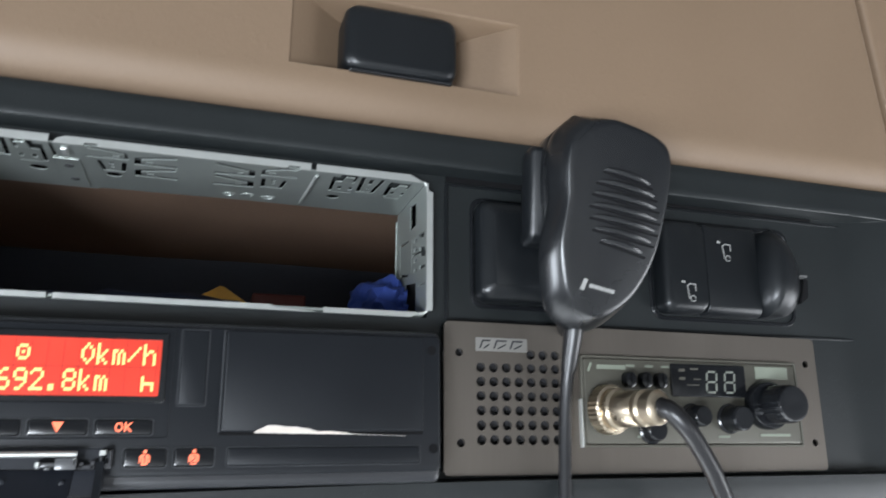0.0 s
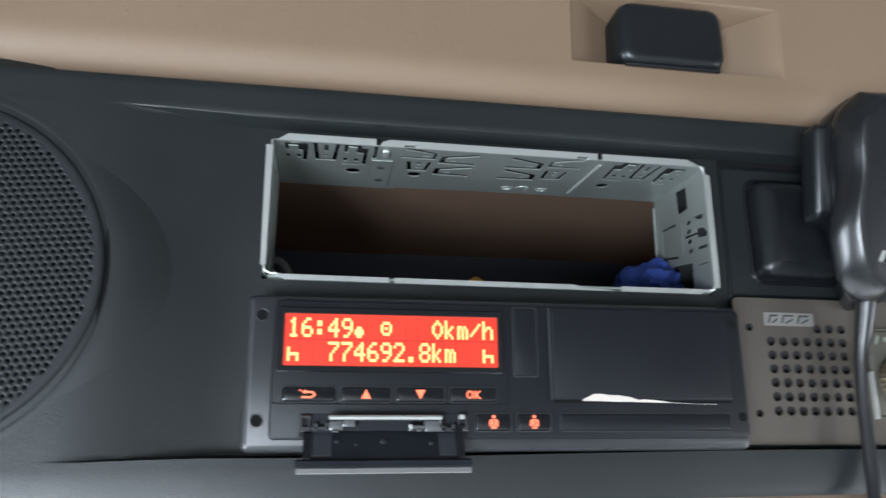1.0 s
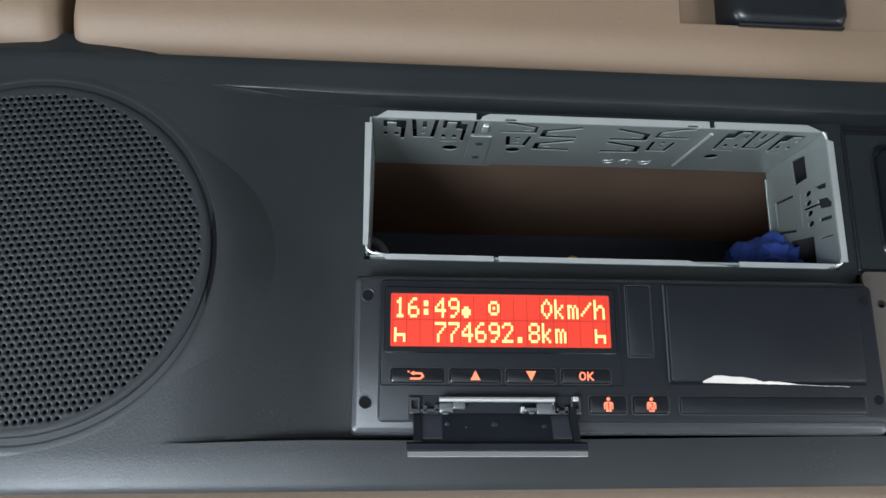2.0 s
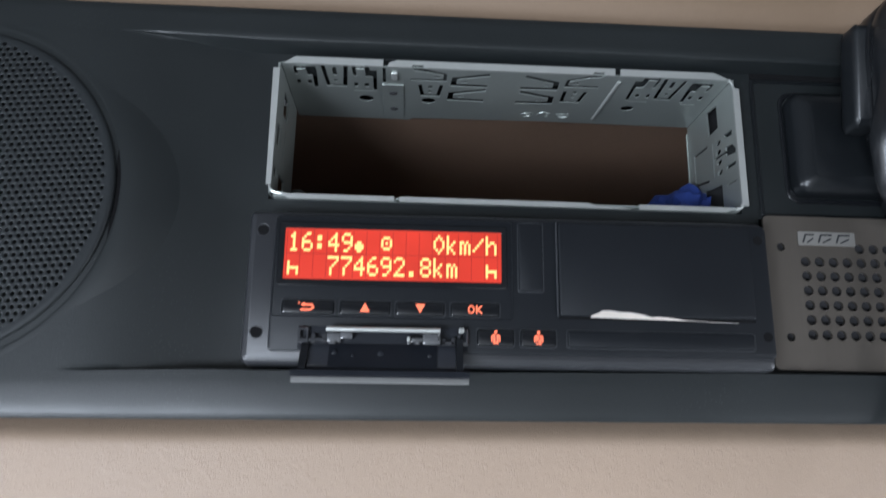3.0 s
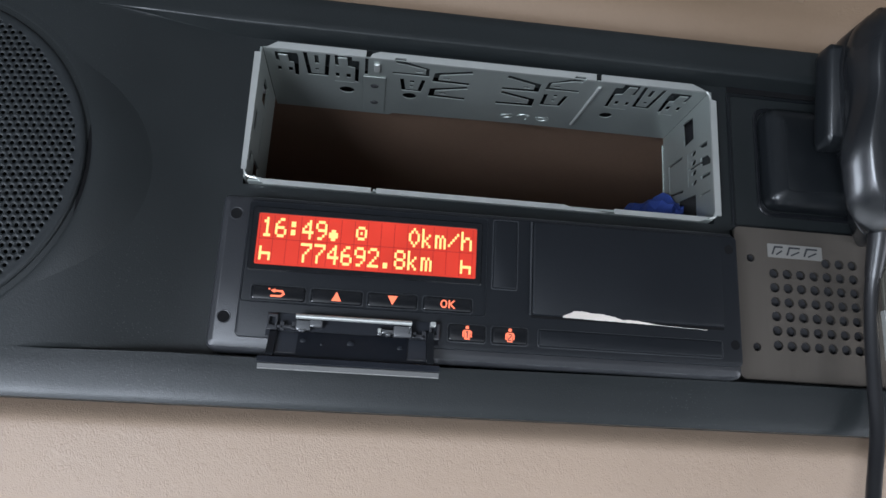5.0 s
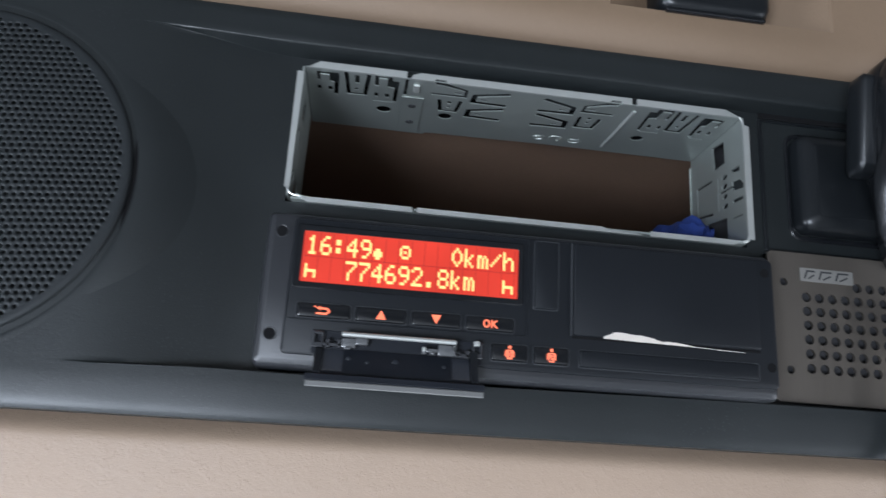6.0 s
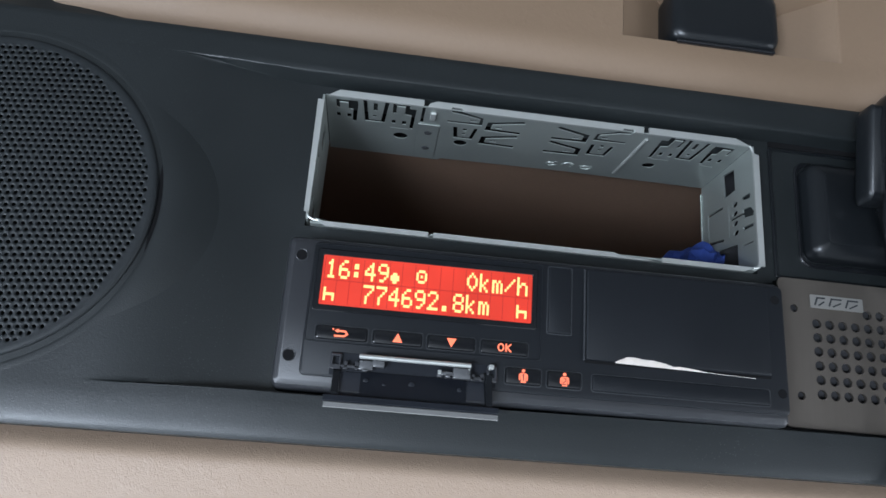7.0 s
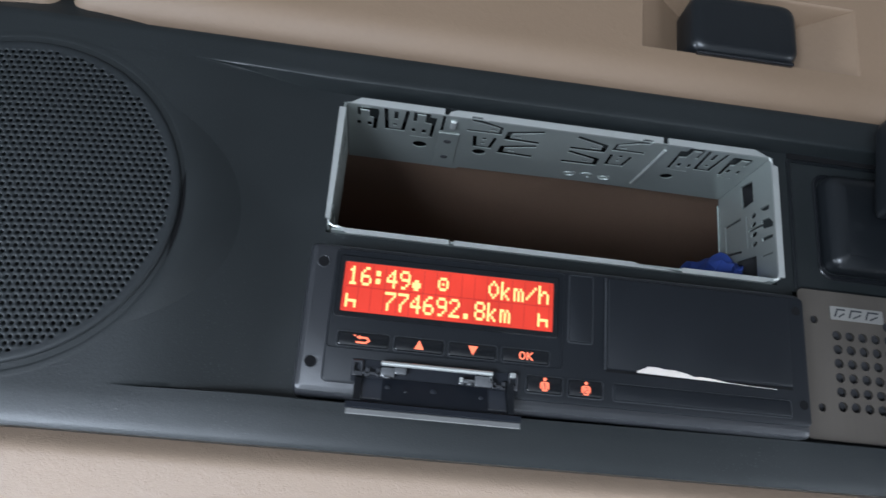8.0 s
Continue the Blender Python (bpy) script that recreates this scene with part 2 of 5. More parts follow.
# ---- mesh helpers: lengths in millimetres, heights from 1.9 m up ----
HEIGHT = 1.9


def part(name, bm, mat, parent=None, label="", smooth=False, base=None):
    """Links a bmesh as one mesh object; under a thing it is placed from the thing's own base."""
    if base is None:
        o = parent
        while o is not None and o.parent is not None:
            o = o.parent
        base = Vector(o["base"]) if o is not None else Vector((0, 0, 0))
    bmesh.ops.recalc_face_normals(bm, faces=bm.faces)
    for v in bm.verts:
        v.co = Vector((v.co.x * 0.001, v.co.y * 0.001, v.co.z * 0.001 + HEIGHT)) - Vector(base)
    me = bpy.data.meshes.new(name)
    bm.to_mesh(me)
    bm.free()
    for p in me.polygons:
        p.use_smooth = smooth
    if smooth:
        me.set_sharp_from_angle(angle=radians(38))
    me.materials.append(mat)
    ob = new(name, me)
    if parent is not None:
        ob.parent = parent
    if label:
        ob["label"] = label
    return ob


def thing(name, label, category, x, y, z, group="", kind="", tilt=0.0):
    ob = new(name)
    base = Vector((x * 0.001, y * 0.001, z * 0.001 + HEIGHT))
    ob.location = base
    ob.rotation_euler = (0, radians(tilt), 0)
    ob.empty_display_size = 0.01
    ob["base"] = tuple(base)
    return tagged(ob, label, category, group, kind)


def single(name, bm, mat, label, category, kind="", smooth=False, group=""):
    """A thing of one mesh."""
    ob = part(name, bm, mat, smooth=smooth, base=Vector((0, 0, 0)))
    return tagged(ob, label, category, group, kind)


def box(bm, x0, x1, y0, y1, z0, z1, bev=0.0):
    m = Matrix.Translation(((x0 + x1) / 2, (y0 + y1) / 2, (z0 + z1) / 2)) @ Matrix.Diagonal((x1 - x0, y1 - y0, z1 - z0, 1))
    r = bmesh.ops.create_cube(bm, size=1, matrix=m)
    if bev:
        edges = list({e for v in r["verts"] for e in v.link_edges})
        bmesh.ops.bevel(bm, geom=edges, offset=bev, segments=2, affect="EDGES", profile=0.5)
    return bm


def rounded(x0, x1, z0, z1, r, n=5):
    """The corner points of a rounded rectangle, anticlockwise."""
    pts = []
    for cx, cz, a in ((x1 - r, z1 - r, 0), (x0 + r, z1 - r, 90), (x0 + r, z0 + r, 180), (x1 - r, z0 + r, 270)):
        for i in range(n + 1):
            t = radians(a + 90 * i / n)
            pts.append((cx + r * math.cos(t), cz + r * math.sin(t)))
    return pts


def loops(bm, rings, cap_first=False, cap_last=True):
    """Skins rings of points (all of one length)."""
    vs = [[bm.verts.new(p) for p in ring] for ring in rings]
    for a, b in zip(vs, vs[1:]):
        k = len(a)
        for i in range(k):
            bm.faces.new((a[i], a[(i + 1) % k], b[(i + 1) % k], b[i]))
    if cap_first:
        bm.faces.new(list(reversed(vs[0])))
    if cap_last:
        bm.faces.new(vs[-1])
    return bm


def pad(bm, x0, x1, z0, z1, r, back, front, bev=0.6, slope=0.0):
    """A rounded rectangular button: back and front are its depths, front nearer the cab."""
    rings = []
    for inset, y in ((0, back), (slope, front + bev), (slope + bev * 0.35, front + bev * 0.3), (slope + bev, front)):
        rr = max(0.05, r - inset * 0.6)
        rings.append([(x, y, z) for x, z in rounded(x0 + inset, x1 - inset, z0 + inset, z1 - inset, rr)])
    return loops(bm, rings, cap_first=True)


def frame_pad(bm, outer, inner, back, front, bev=0.6):
    """A rounded frame between two rectangles (x0, x1, z0, z1, r)."""
    rings = []
    for (a, y, inset) in ((outer, back, 0), (outer, front + bev, 0), (outer, front, bev), (inner, front, -bev * 0.5), (inner, front + bev * 0.5, 0), (inner, back, 0)):
        rings.append([(x, y, z) for x, z in rounded(a[0] + inset, a[1] - inset, a[2] + inset, a[3] - inset, max(0.05, a[4] - inset))])
    return loops(bm, rings + [rings[0]], cap_last=False)


def lathe(bm, profile, cx, cz, n=48, cap=True):
    """Turned about an axis along y: profile of (radius, depth)."""
    rings = [[(cx + r * math.cos(2 * math.pi * i / n), y, cz + r * math.sin(2 * math.pi * i / n)) for i in range(n)] for r, y in profile]
    return loops(bm, rings, cap_first=cap, cap_last=cap)


def smooth_line(pts, k=8):
    out = []
    P = [Vector(p) for p in pts]
    P = [P[0] * 2 - P[1]] + P + [P[-1] * 2 - P[-2]]
    for i in range(1, len(P) - 2):
        for j in range(k):
            t = j / k
            a, b, c, d = P[i - 1:i + 3]
            out.append(0.5 * ((2 * b) + (c - a) * t + (2 * a - 5 * b + 4 * c - d) * t * t + (3 * b - a - 3 * c + d) * t ** 3))
    out.append(P[-2])
    return out


def tube(bm, pts, radius, n=14, k=8):
    line = smooth_line(pts, k)
    rings, side = [], None
    for i, p in enumerate(line):
        d = (line[min(i + 1, len(line) - 1)] - line[max(i - 1, 0)]).normalized()
        if side is None:
            side = d.orthogonal().normalized()
        side = (side - d * side.dot(d)).normalized()
        up = d.cross(side)
        r = radius(i / (len(line) - 1)) if callable(radius) else radius
        rings.append([tuple(p + r * (side * math.cos(2 * math.pi * j / n) + up * math.sin(2 * math.pi * j / n))) for j in range(n)])
    return loops(bm, rings, cap_first=True)


def stroke(pts, w):
    """The outline of a line of width w through pts (two coordinates)."""
    P = [Vector(p) for p in pts]
    left, right = [], []
    for i, p in enumerate(P):
        d1 = (P[i] - P[i - 1]).normalized() if i else (P[1] - P[0]).normalized()
        d2 = (P[i + 1] - P[i]).normalized() if i < len(P) - 1 else d1
        n1, n2 = Vector((-d1.y, d1.x)), Vector((-d2.y, d2.x))
        m = (n1 + n2).normalized()
        m *= (w / 2) / max(0.45, m.dot(n1))
        left.append(p + m)
        right.append(p - m)
    return [tuple(v) for v in left + right[::-1]]


def disc(cx, cy, rx, ry, n=14):
    return [(cx + rx * math.cos(2 * math.pi * i / n), cy + ry * math.sin(2 * math.pi * i / n)) for i in range(n)]


def sheet(outer, holes, to3d, thickness):
    """A sheet with holes cut through it: outlines in the sheet's plane, to3d places them."""
    bm = bmesh.new()
    edges = []
    for poly in [outer] + list(holes):
        vs = [bm.verts.new((p[0], p[1], 0)) for p in poly]
        edges += [bm.edges.new((vs[i], vs[(i + 1) % len(vs)])) for i in range(len(vs))]
    bmesh.ops.triangle_fill(bm, use_beauty=True, use_dissolve=False, edges=edges, normal=(0, 0, 1))
    top = [f for f in bm.faces]
    rim = [e for e in bm.edges if e.is_boundary]
    ret = bmesh.ops.extrude_face_region(bm, geom=top)
    for v in [g for g in ret["geom"] if isinstance(g, bmesh.types.BMVert)]:
        v.co.z += thickness
    for v in bm.verts:
        v.co = to3d(v.co.x, v.co.y, v.co.z)
    return bm


def prism(bm, poly, back, front):
    """A flat shape in the x-z plane given thickness along y."""
    a = [bm.verts.new((x, back, z)) for x, z in poly]
    b = [bm.verts.new((x, front, z)) for x, z in poly]
    bm.faces.new(a[::-1])
    bm.faces.new(b)
    for i in range(len(a)):
        j = (i + 1) % len(a)
        bm.faces.new((a[i], a[j], b[j], b[i]))
    return bm


def ease(t):
    t = min(1.0, max(0.0, t))
    return t * t * (3 - 2 * t)


def steps(a, b, size, marks=()):
    """Even lines from a to b, with lines at the marks."""
    xs = sorted(set([a, b] + [m for m in marks if a < m < b]))
    out = []
    for p, q in zip(xs, xs[1:]):
        k = max(1, math.ceil((q - p) / size - 1e-6))
        out += [p + (q - p) * i / k for i in range(k)]
    return out + [b]


# ---- the cab round the console ----
def cab():
    """Plain walls, roof and floor that close the cab, with openings for the windows."""
    def wall(name, boxes, mat, label):
        bm = bmesh.new()
        for b in boxes:
            box(bm, *b)
        single(name, bm, mat, label, "wall", kind="structure")

    wall("floor", [(-1100, 1360, -2100, 700, -1940, -1900)], PALE, "pale grey cab floor mat")
    wall("ceiling", [(-1100, 1360, -2100, 700, 700, 740)], ROOFLINE, "dark grey felt cab roof lining")
    wall("wall_back", [(-1100, 1360, -2100, -2060, -60, 700)], ROOFLINE, "dark grey upper rear wall of the cab")
    wall("wall_back_low", [(-1100, 1360, -2100, -2060, -1900, -60)], PALE, "pale grey lower rear wall of the cab")
    wall("wall_left", [(-1100, -1060, -2060, 700, -1900, -1120), (-1100, -1060, -2060, -860, -440, 700), (-1100, -1060, -860, 700, -150, 700), (-1100, -1060, -2060, -2040, -1120, -440), (-1100, -1060, -1180, -860, -1120, -440), (-1100, -1060, -860, 700, -1120, -650), (-1100, -1060, -860, -410, -650, -150), (-1100, -1060, -110, 700, -650, -150)], TRIM, "grey cab side with a window opening")
    wall("wall_right", [(1320, 1360, -2060, 700, -1900, -750), (1320, 1360, -2060, 700, -150, 700), (1320, 1360, -2060, -1080, -750, -150), (1320, 1360, -120, 700, -750, -150)], TRIM, "grey cab side with a window opening")
    wall("wall_front", [(-1060, 1320, 480, 520, -1900, -950), (-1060, 1320, 480, 520, -290, 700)], TRIM, "grey cab front with the windscreen opening")
    bm = bmesh.new()
    box(bm, -1060, 1320, -180, 480, -1150, -980, 40)
    single("dashboard", bm, PALE, "pale grey moulded dashboard under the windscreen", "dashboard")


cab()


# ---- overhead console: black fascia, beige cabinet above, beige header below ----
RECESS = 4.0
SHELL = -5.0


def upper_line(x):
    """Height of the recess's upper edge."""
    return 60.8 + 1.7 * (1 - ease((x + 152) / 60)) - 1.6 * ease(x / 250)


def lower_line(x):
    """Height of the recess's lower edge."""
    return -65.9 - 1.4 * (1 - ease((x + 160) / 60)) + 3.0 * ease((x + 98) / 240)


def lip_line(x):
    """Height of the console's lower edge."""
    return -81.3 + 0.012 * max(-300, min(x, 300))


def recess_share(x):
    return ease((x + 156) / 62) * ease((342 - x) / 44)


def console():
    t = thing("overhead_console", "black grained plastic overhead console with device openings", "console", 0, 0, -80)
    xs = steps(-460, 640, 7, [-91.3, 91.3, 97.5, 277, 112, 170, 196, 282] + [-156 + 3 * i for i in range(26)] + [298 + 4 * i for i in range(11)])
    mid = steps(-60, 55.0, 3, [-11, -3, -1.2])
    holes = [(-91.3, 91.3, -1.2, 55.0), (-91.3, 91.3, -60, -11), (97.5, 277, -60, -3)]
    bm = bmesh.new()
    cols, names = [], []
    for x in xs:
        w, up, lo, lip = recess_share(x), upper_line(x), lower_line(x), lip_line(x)
        R = SHELL + (RECESS - SHELL) * w
        col = []
        # underside and lip: flat above, rolling back below
        for y in (30.0, 14.0, 3.5):
            col.append((y, lip - 0.0))
        for i in range(17):
            h = i / 16
            k = max(0.0, (0.8 - h) / 0.8)
            col.append((SHELL + 0.9 * k ** 1.5 + 0.7 * k ** 8, lip + (lo - 0.3 - lip) * h))
        # step into the recess
        for f, dz in ((0.0, 0.0), (0.12, 0.12), (0.5, 0.3), (0.88, 0.5), (1.0, 0.8)):
            col.append((SHELL + (R - SHELL) * f, lo + dz))
        for i in range(1, 4):
            z = lo + 0.8 + (-60 - lo - 0.8) * i / 4
            col.append((R, z))
        for z in mid:
            col.append((R, z))
        d = 0.5 + 0.9 * w
        for i in range(1, 4):
            z = 55.0 + (up - d - 55.0) * i / 4
            col.append((R, z))
        for f, dz in ((1.0, -d), (0.94, -d + 0.25), (0.10, -0.35), (0.0, 0.0), (-0.02, 0.3)):
            col.append((SHELL + (R - SHELL) * f, up + dz))
        for h in (0.25, 0.5, 0.75, 1.0):
            z = up + 0.3 + (73.0 - up - 0.3) * h
            col.append((SHELL, z))
        for y, z in ((SHELL + 0.6, 74.2), (SHELL + 3, 75.0), (30, 76.0)):
            col.append((y, z))
        cols.append([bm.verts.new((x, y, z)) for y, z in col])
    first = 3 + 17 + 5 + 3
    for i in range(len(xs) - 1):
        cx = (xs[i] + xs[i + 1]) / 2
        for j in range(len(cols[0]) - 1):
            k = j - first
            if 0 <= k < len(mid) - 1:
                cz = (mid[k] + mid[k + 1]) / 2
                if any(a < cx < b and c < cz < d for a, b, c, d in holes):
                    continue
            bm.faces.new((cols[i][j], cols[i + 1][j], cols[i + 1][j + 1], cols[i][j + 1]))
    rim = [e for e in bm.edges if e.is_boundary]
    ret = bmesh.ops.extrude_edge_only(bm, edges=rim)
    for v in [g for g in ret["geom"] if isinstance(g, bmesh.types.BMVert)]:
        v.co.y += 9
    part("fascia", bm, FASCIA, t, smooth=True)
    # inner storage box behind the radio slot
    for mat, b in ((STORAGE, (-125, 150, 7, 182, -14, -10)), (STORAGE, (-129, -125, 48, 182, -14, 66)), (STORAGE, (150, 154, 48, 182, -14, 66)), (STORAGE, (-129, 154, 182, 186, -14, 66))):
        bm = bmesh.new()
        box(bm, *b)
        part("storage_board", bm, mat, t, "dark board lining the empty radio slot")
    # brown board that roofs the slot, sagging a little
    prof = smooth_line([(51, 59, 0), (80, 60, 0), (110, 60.5, 0), (140, 60, 0), (165, 59, 0), (182, 57, 0)], 5)
    bm = bmesh.new()
    rows = [[bm.verts.new((x, p.x, p.y + 0.6 * math.sin(x * 0.03))) for p in prof] for x in range(-125, 151, 25)]
    for a, b in zip(rows, rows[1:]):
        for i in range(len(a) - 1):
            bm.faces.new((a[i], a[i + 1], b[i + 1], b[i]))
    bmesh.ops.solidify(bm, geom=list(bm.faces), thickness=2.0)
    part("brown_liner", bm, BROWN, t, "brown board over the back of the slot", smooth=True)
    # black sheet added over the sleeve so that its cut-outs look deep in shade
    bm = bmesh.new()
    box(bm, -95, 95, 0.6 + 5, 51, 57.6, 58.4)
    part("cutout_shade_sheet", bm, HOLE, t)
    bm = bmesh.new()
    box(bm, 92, 300, 40, 44, -68, 66)
    box(bm, -100, 92, 40, 44, -68, -14)
    part("rear_cover", bm, VOID, t)


console()


def door_edge(x):
    return 74.6 - 2.6 * ease((x + 60) / 220)


def cabinet_depth(x, z):
    """Beige cabinet door: rolled lower edge, upright face."""
    e = door_edge(x)
    h = z - e
    u = 1 - max(0.0, h) / 19
    roll = 18 * (1 - math.sqrt(max(0.0, 1 - u * u))) if u > 0 else 0.0
    return -6.5 + roll - 0.03 * max(0.0, h - 19)


def cabinet():
    t = thing("overhead_cabinet", "beige vinyl overhead cabinet door with a black latch", "cabinet", 40, 0, 75)

    def door(name, x0, x1, marks, label, opening=None):
        def d(x, z):
            # rounded side edges
            s = min(x - x0, x1 - x)
            r = 7 if x < 200 else 3
            return cabinet_depth(x, z) + (r * (1 - math.sqrt(max(0.0, 1 - (1 - s / r) ** 2))) if s < r else 0)
        xs = steps(x0, x1, 9, [x0 + 0.4, x0 + 1, x0 + 2, x0 + 4, x0 + 7, x1 - 0.4, x1 - 1, x1 - 2, x1 - 4, x1 - 7] + marks)
        us = [0, 0.1, 0.25, 0.5, 0.9, 1.4, 2.0, 2.8, 3.7, 4.8, 6, 7.5, 9, 10.5, 12, 13.5, 15, 17, 19]
        bm = bmesh.new()
        zrows = us + [h for h in steps(20.5, 250, 7, [21.5, 55.5])]
        grid = []
        for x in xs:
            e = door_edge(x)
            col = []
            for h in zrows:
                z = e + h if h < 20 else 74.0 + h
                col.append(bm.verts.new((x - 0.13 * (z - 127) * ease((x - 240) / 90), d(x, z), z)))
            grid.append(col)
        for i in range(len(xs) - 1):
            for j in range(len(zrows) - 1):
                if opening:
                    a, b = grid[i][j].co, grid[i + 1][j + 1].co
                    if opening[0] < (a.x + b.x) / 2 < opening[1] and opening[2] < (a.z + b.z) / 2 < opening[3]:
                        continue
                bm.faces.new((grid[i][j], grid[i + 1][j], grid[i + 1][j + 1], grid[i][j + 1]))
        rim = [e for e in bm.edges if e.is_boundary]
        ret = bmesh.ops.extrude_edge_only(bm, edges=rim)
        for v in [g for g in ret["geom"] if isinstance(g, bmesh.types.BMVert)]:
            v.co.y += 10
        return part(name, bm, BEIGE, t, label, smooth=True)

    main = door("door", -205.0, 336.0, [31.0, 129.5], "beige grained vinyl door", (31.0, 129.5, 95.5, 129.5))
    # facets of the hollow round the latch
    face = lambda x, z, dy=0.0: (x, cabinet_depth(x, z) + dy, z)
    outer = [face(31, 95.5), face(129.5, 95.5), face(129.5, 129.5), face(31, 129.5)]
    soft = [face(31.8, 96.1, 0.9), face(128.7, 96.1, 0.9), face(128.7, 128.9, 0.9), face(31.8, 128.9, 0.9)]
    inner = [face(54, 98.0, 15), face(104, 98.0, 15), face(104, 124, 15), face(54, 124, 15)]
    bm = bmesh.new()
    loops(bm, [outer, soft, inner])
    part("latch_hollow", bm, BEIGE, main, "faceted hollow round the latch")
    door("side_door", -460, -209.5, [], "beige grained side door")
    door("side_door", 339.0, 640, [], "beige grained side door")
    bm = bmesh.new()
    box(bm, -460, 640, 70, 74, 78, 324)
    part("carcass", bm, material("brown_shadow_gap", (0.10, 0.07, 0.045), 0.8), t)
    latch = bmesh.new()
    rings = []
    for inset, y in ((0, 7), (0, -6), (0.8, -8.4), (2.5, -9.6), (5, -10.0)):
        rings.append([(x, y, z) for x, z in rounded(52.2 + inset, 100.6 - inset, 96.2 + inset * 0.8, 125.6 - inset, 6)])
    loops(latch, rings, cap_first=True)
    lt = part("latch", latch, SWITCH, t, "black rounded plastic latch", smooth=True)
    bm = bmesh.new()
    box(bm, 54.6, 98.2, -8.4, 0, 94.9, 96.7, 0.6)
    part("finger_grip", bm, GLOSS, lt)


cabinet()


def header():
    """Leatherette header under the console, curving away to the windscreen."""
    bm = bmesh.new()
    xs = steps(-460, 640, 12)
    grid = []
    for x in xs:
        col = []
        for i in range(60):
            h = (i / 59) ** 1.4
            col.append(bm.verts.new((x, 7.0 + 11.0 * (1 - ease((150 * h + 3) / 15)) + 62 * h * h + 0.5 * math.sin(x * 0.013 + 1), lip_line(x) + 4 - 150 * h)))
        grid.append(col)
    for i in range(len(xs) - 1):
        for j in range(59):
            bm.faces.new((grid[i][j], grid[i][j + 1], grid[i + 1][j + 1], grid[i + 1][j]))
    single("windscreen_header", bm, BEIGE_LOW, "beige leatherette header panel with fine wrinkles below the console", "panel", kind="structure", smooth=True)


header()


# ---- loudspeaker ----
def speaker():
    cx, cz, y0 = -207.5, -3.5, SHELL
    t = thing("speaker_grille", "round black perforated speaker grille set in the console", "speaker grille", cx, y0, cz - 64)
    # black ring that darkens the groove round the rim, in place of its shade
    bm = bmesh.new()
    lathe(bm, [(65.4, y0 + 0.7), (62.4, y0 + 0.7)], cx, cz, 120, cap=False)
    part("groove_shade", bm, HOLE, t, "thin black ring painted as the groove's shade", smooth=True)
    bm = bmesh.new()
    lathe(bm, [(64.6, y0 + 0.9), (64.65, y0 + 0.1), (64.95, y0 - 0.01), (65.8, y0 - 0.04), (66.8, y0 - 0.03), (68.0, y0 + 0.01), (70.0, y0 + 0.2), (72.0, y0 + 0.6), (74.0, y0 + 1.1), (76.0, y0 + 1.7), (80.0, y0 + 3.1), (84.0, y0 + 4.7), (88.0, y0 + 6.4)], cx, cz, 144, cap=False)
    for v in bm.verts:
        # the ring ends inside the console's lip
        if v.co.z < -73:
            v.co.y += 3 * min(1.0, (-73 - v.co.z) / 4)
            v.co.z = -73 + 0.1 * (v.co.z + 73)
    part("surround", bm, FASCIA, t, "low black ring round the grille", smooth=True)
    bm = bmesh.new()
    lathe(bm, [(62.75, y0 + 1.5), (62.7, y0 - 0.3), (62.5, y0 - 0.75), (62.0, y0 - 1.05), (61.2, y0 - 1.19), (60.4, y0 - 1.21), (59.5, y0 - 1.16)], cx, cz, 144, cap=False)
    part("grille_rim", bm, GRILLE, t, smooth=True)
    bm = bmesh.new()
    lathe(bm, [(62, y0 + 2.0), (62, y0 + 1.6)], cx, cz, 60)
    part("backing", bm, GRILLE, t)
    # perforated dish: one six-sided cell round each hole
    pitch, hole = 2.66, 1.08
    verts, faces = [], []
    dish = lambda x, z: y0 - 1.06 - 1.7 * (1 - ((x - cx) ** 2 + (z - cz) ** 2) / 61 ** 2)
    rows = int(60 / (pitch * 0.866)) + 1
    ca, sa = math.cos(radians(6)), math.sin(radians(6))
    for j in range(-rows, rows + 1):
        for i in range(-26, 27):
            u, w = (i + 0.5 * (j % 2)) * pitch, j * pitch * 0.866
            x, z = cx + u * ca - w * sa, cz + u * sa + w * ca
            if math.hypot(x - cx, z - cz) > 62.4:
                continue
            b = len(verts)
            if math.hypot(x - cx, z - cz) > 59.4:
                # solid cells next to the rim
                for k in range(6):
                    a = radians(60 * k + 30) + radians(6)
                    r = pitch / 2 / math.cos(radians(30)) * 1.002
                    px, pz = x + r * math.cos(a), z + r * math.sin(a)
                    f = min(1.0, 61.4 / math.hypot(px - cx, pz - cz))
                    px, pz = cx + (px - cx) * f, cz + (pz - cz) * f
                    verts.append((px * 0.001 - t.location.x, dish(px, pz) * 0.001 - t.location.y, pz * 0.001 + HEIGHT - t.location.z))
                faces.append(tuple(range(b, b + 6)))
                continue
            for k in range(12):
                a = radians(30 * k) + radians(6)
                r = pitch / 2 / math.cos(radians(30 * (k % 2))) if k % 2 else pitch / 2
                for rad, dy in ((r * 1.002, 0.0), (hole * 1.12, 0.03), (hole, 0.10), (hole * 0.84, 0.20), (hole * 0.62, 0.24)):
                    px, pz = x + rad * math.cos(a), z + rad * math.sin(a)
                    verts.append((px * 0.001 - t.location.x, (dish(px, pz) + dy) * 0.001 - t.location.y, pz * 0.001 + HEIGHT - t.location.z))
            for k in range(12):
                n = (k + 1) % 12
                for q in range(4):
                    faces.append((b + 5 * k + q, b + 5 * k + q + 1, b + 5 * n + q + 1, b + 5 * n + q))
            faces.append(tuple(b + 5 * k + 4 for k in range(12)))
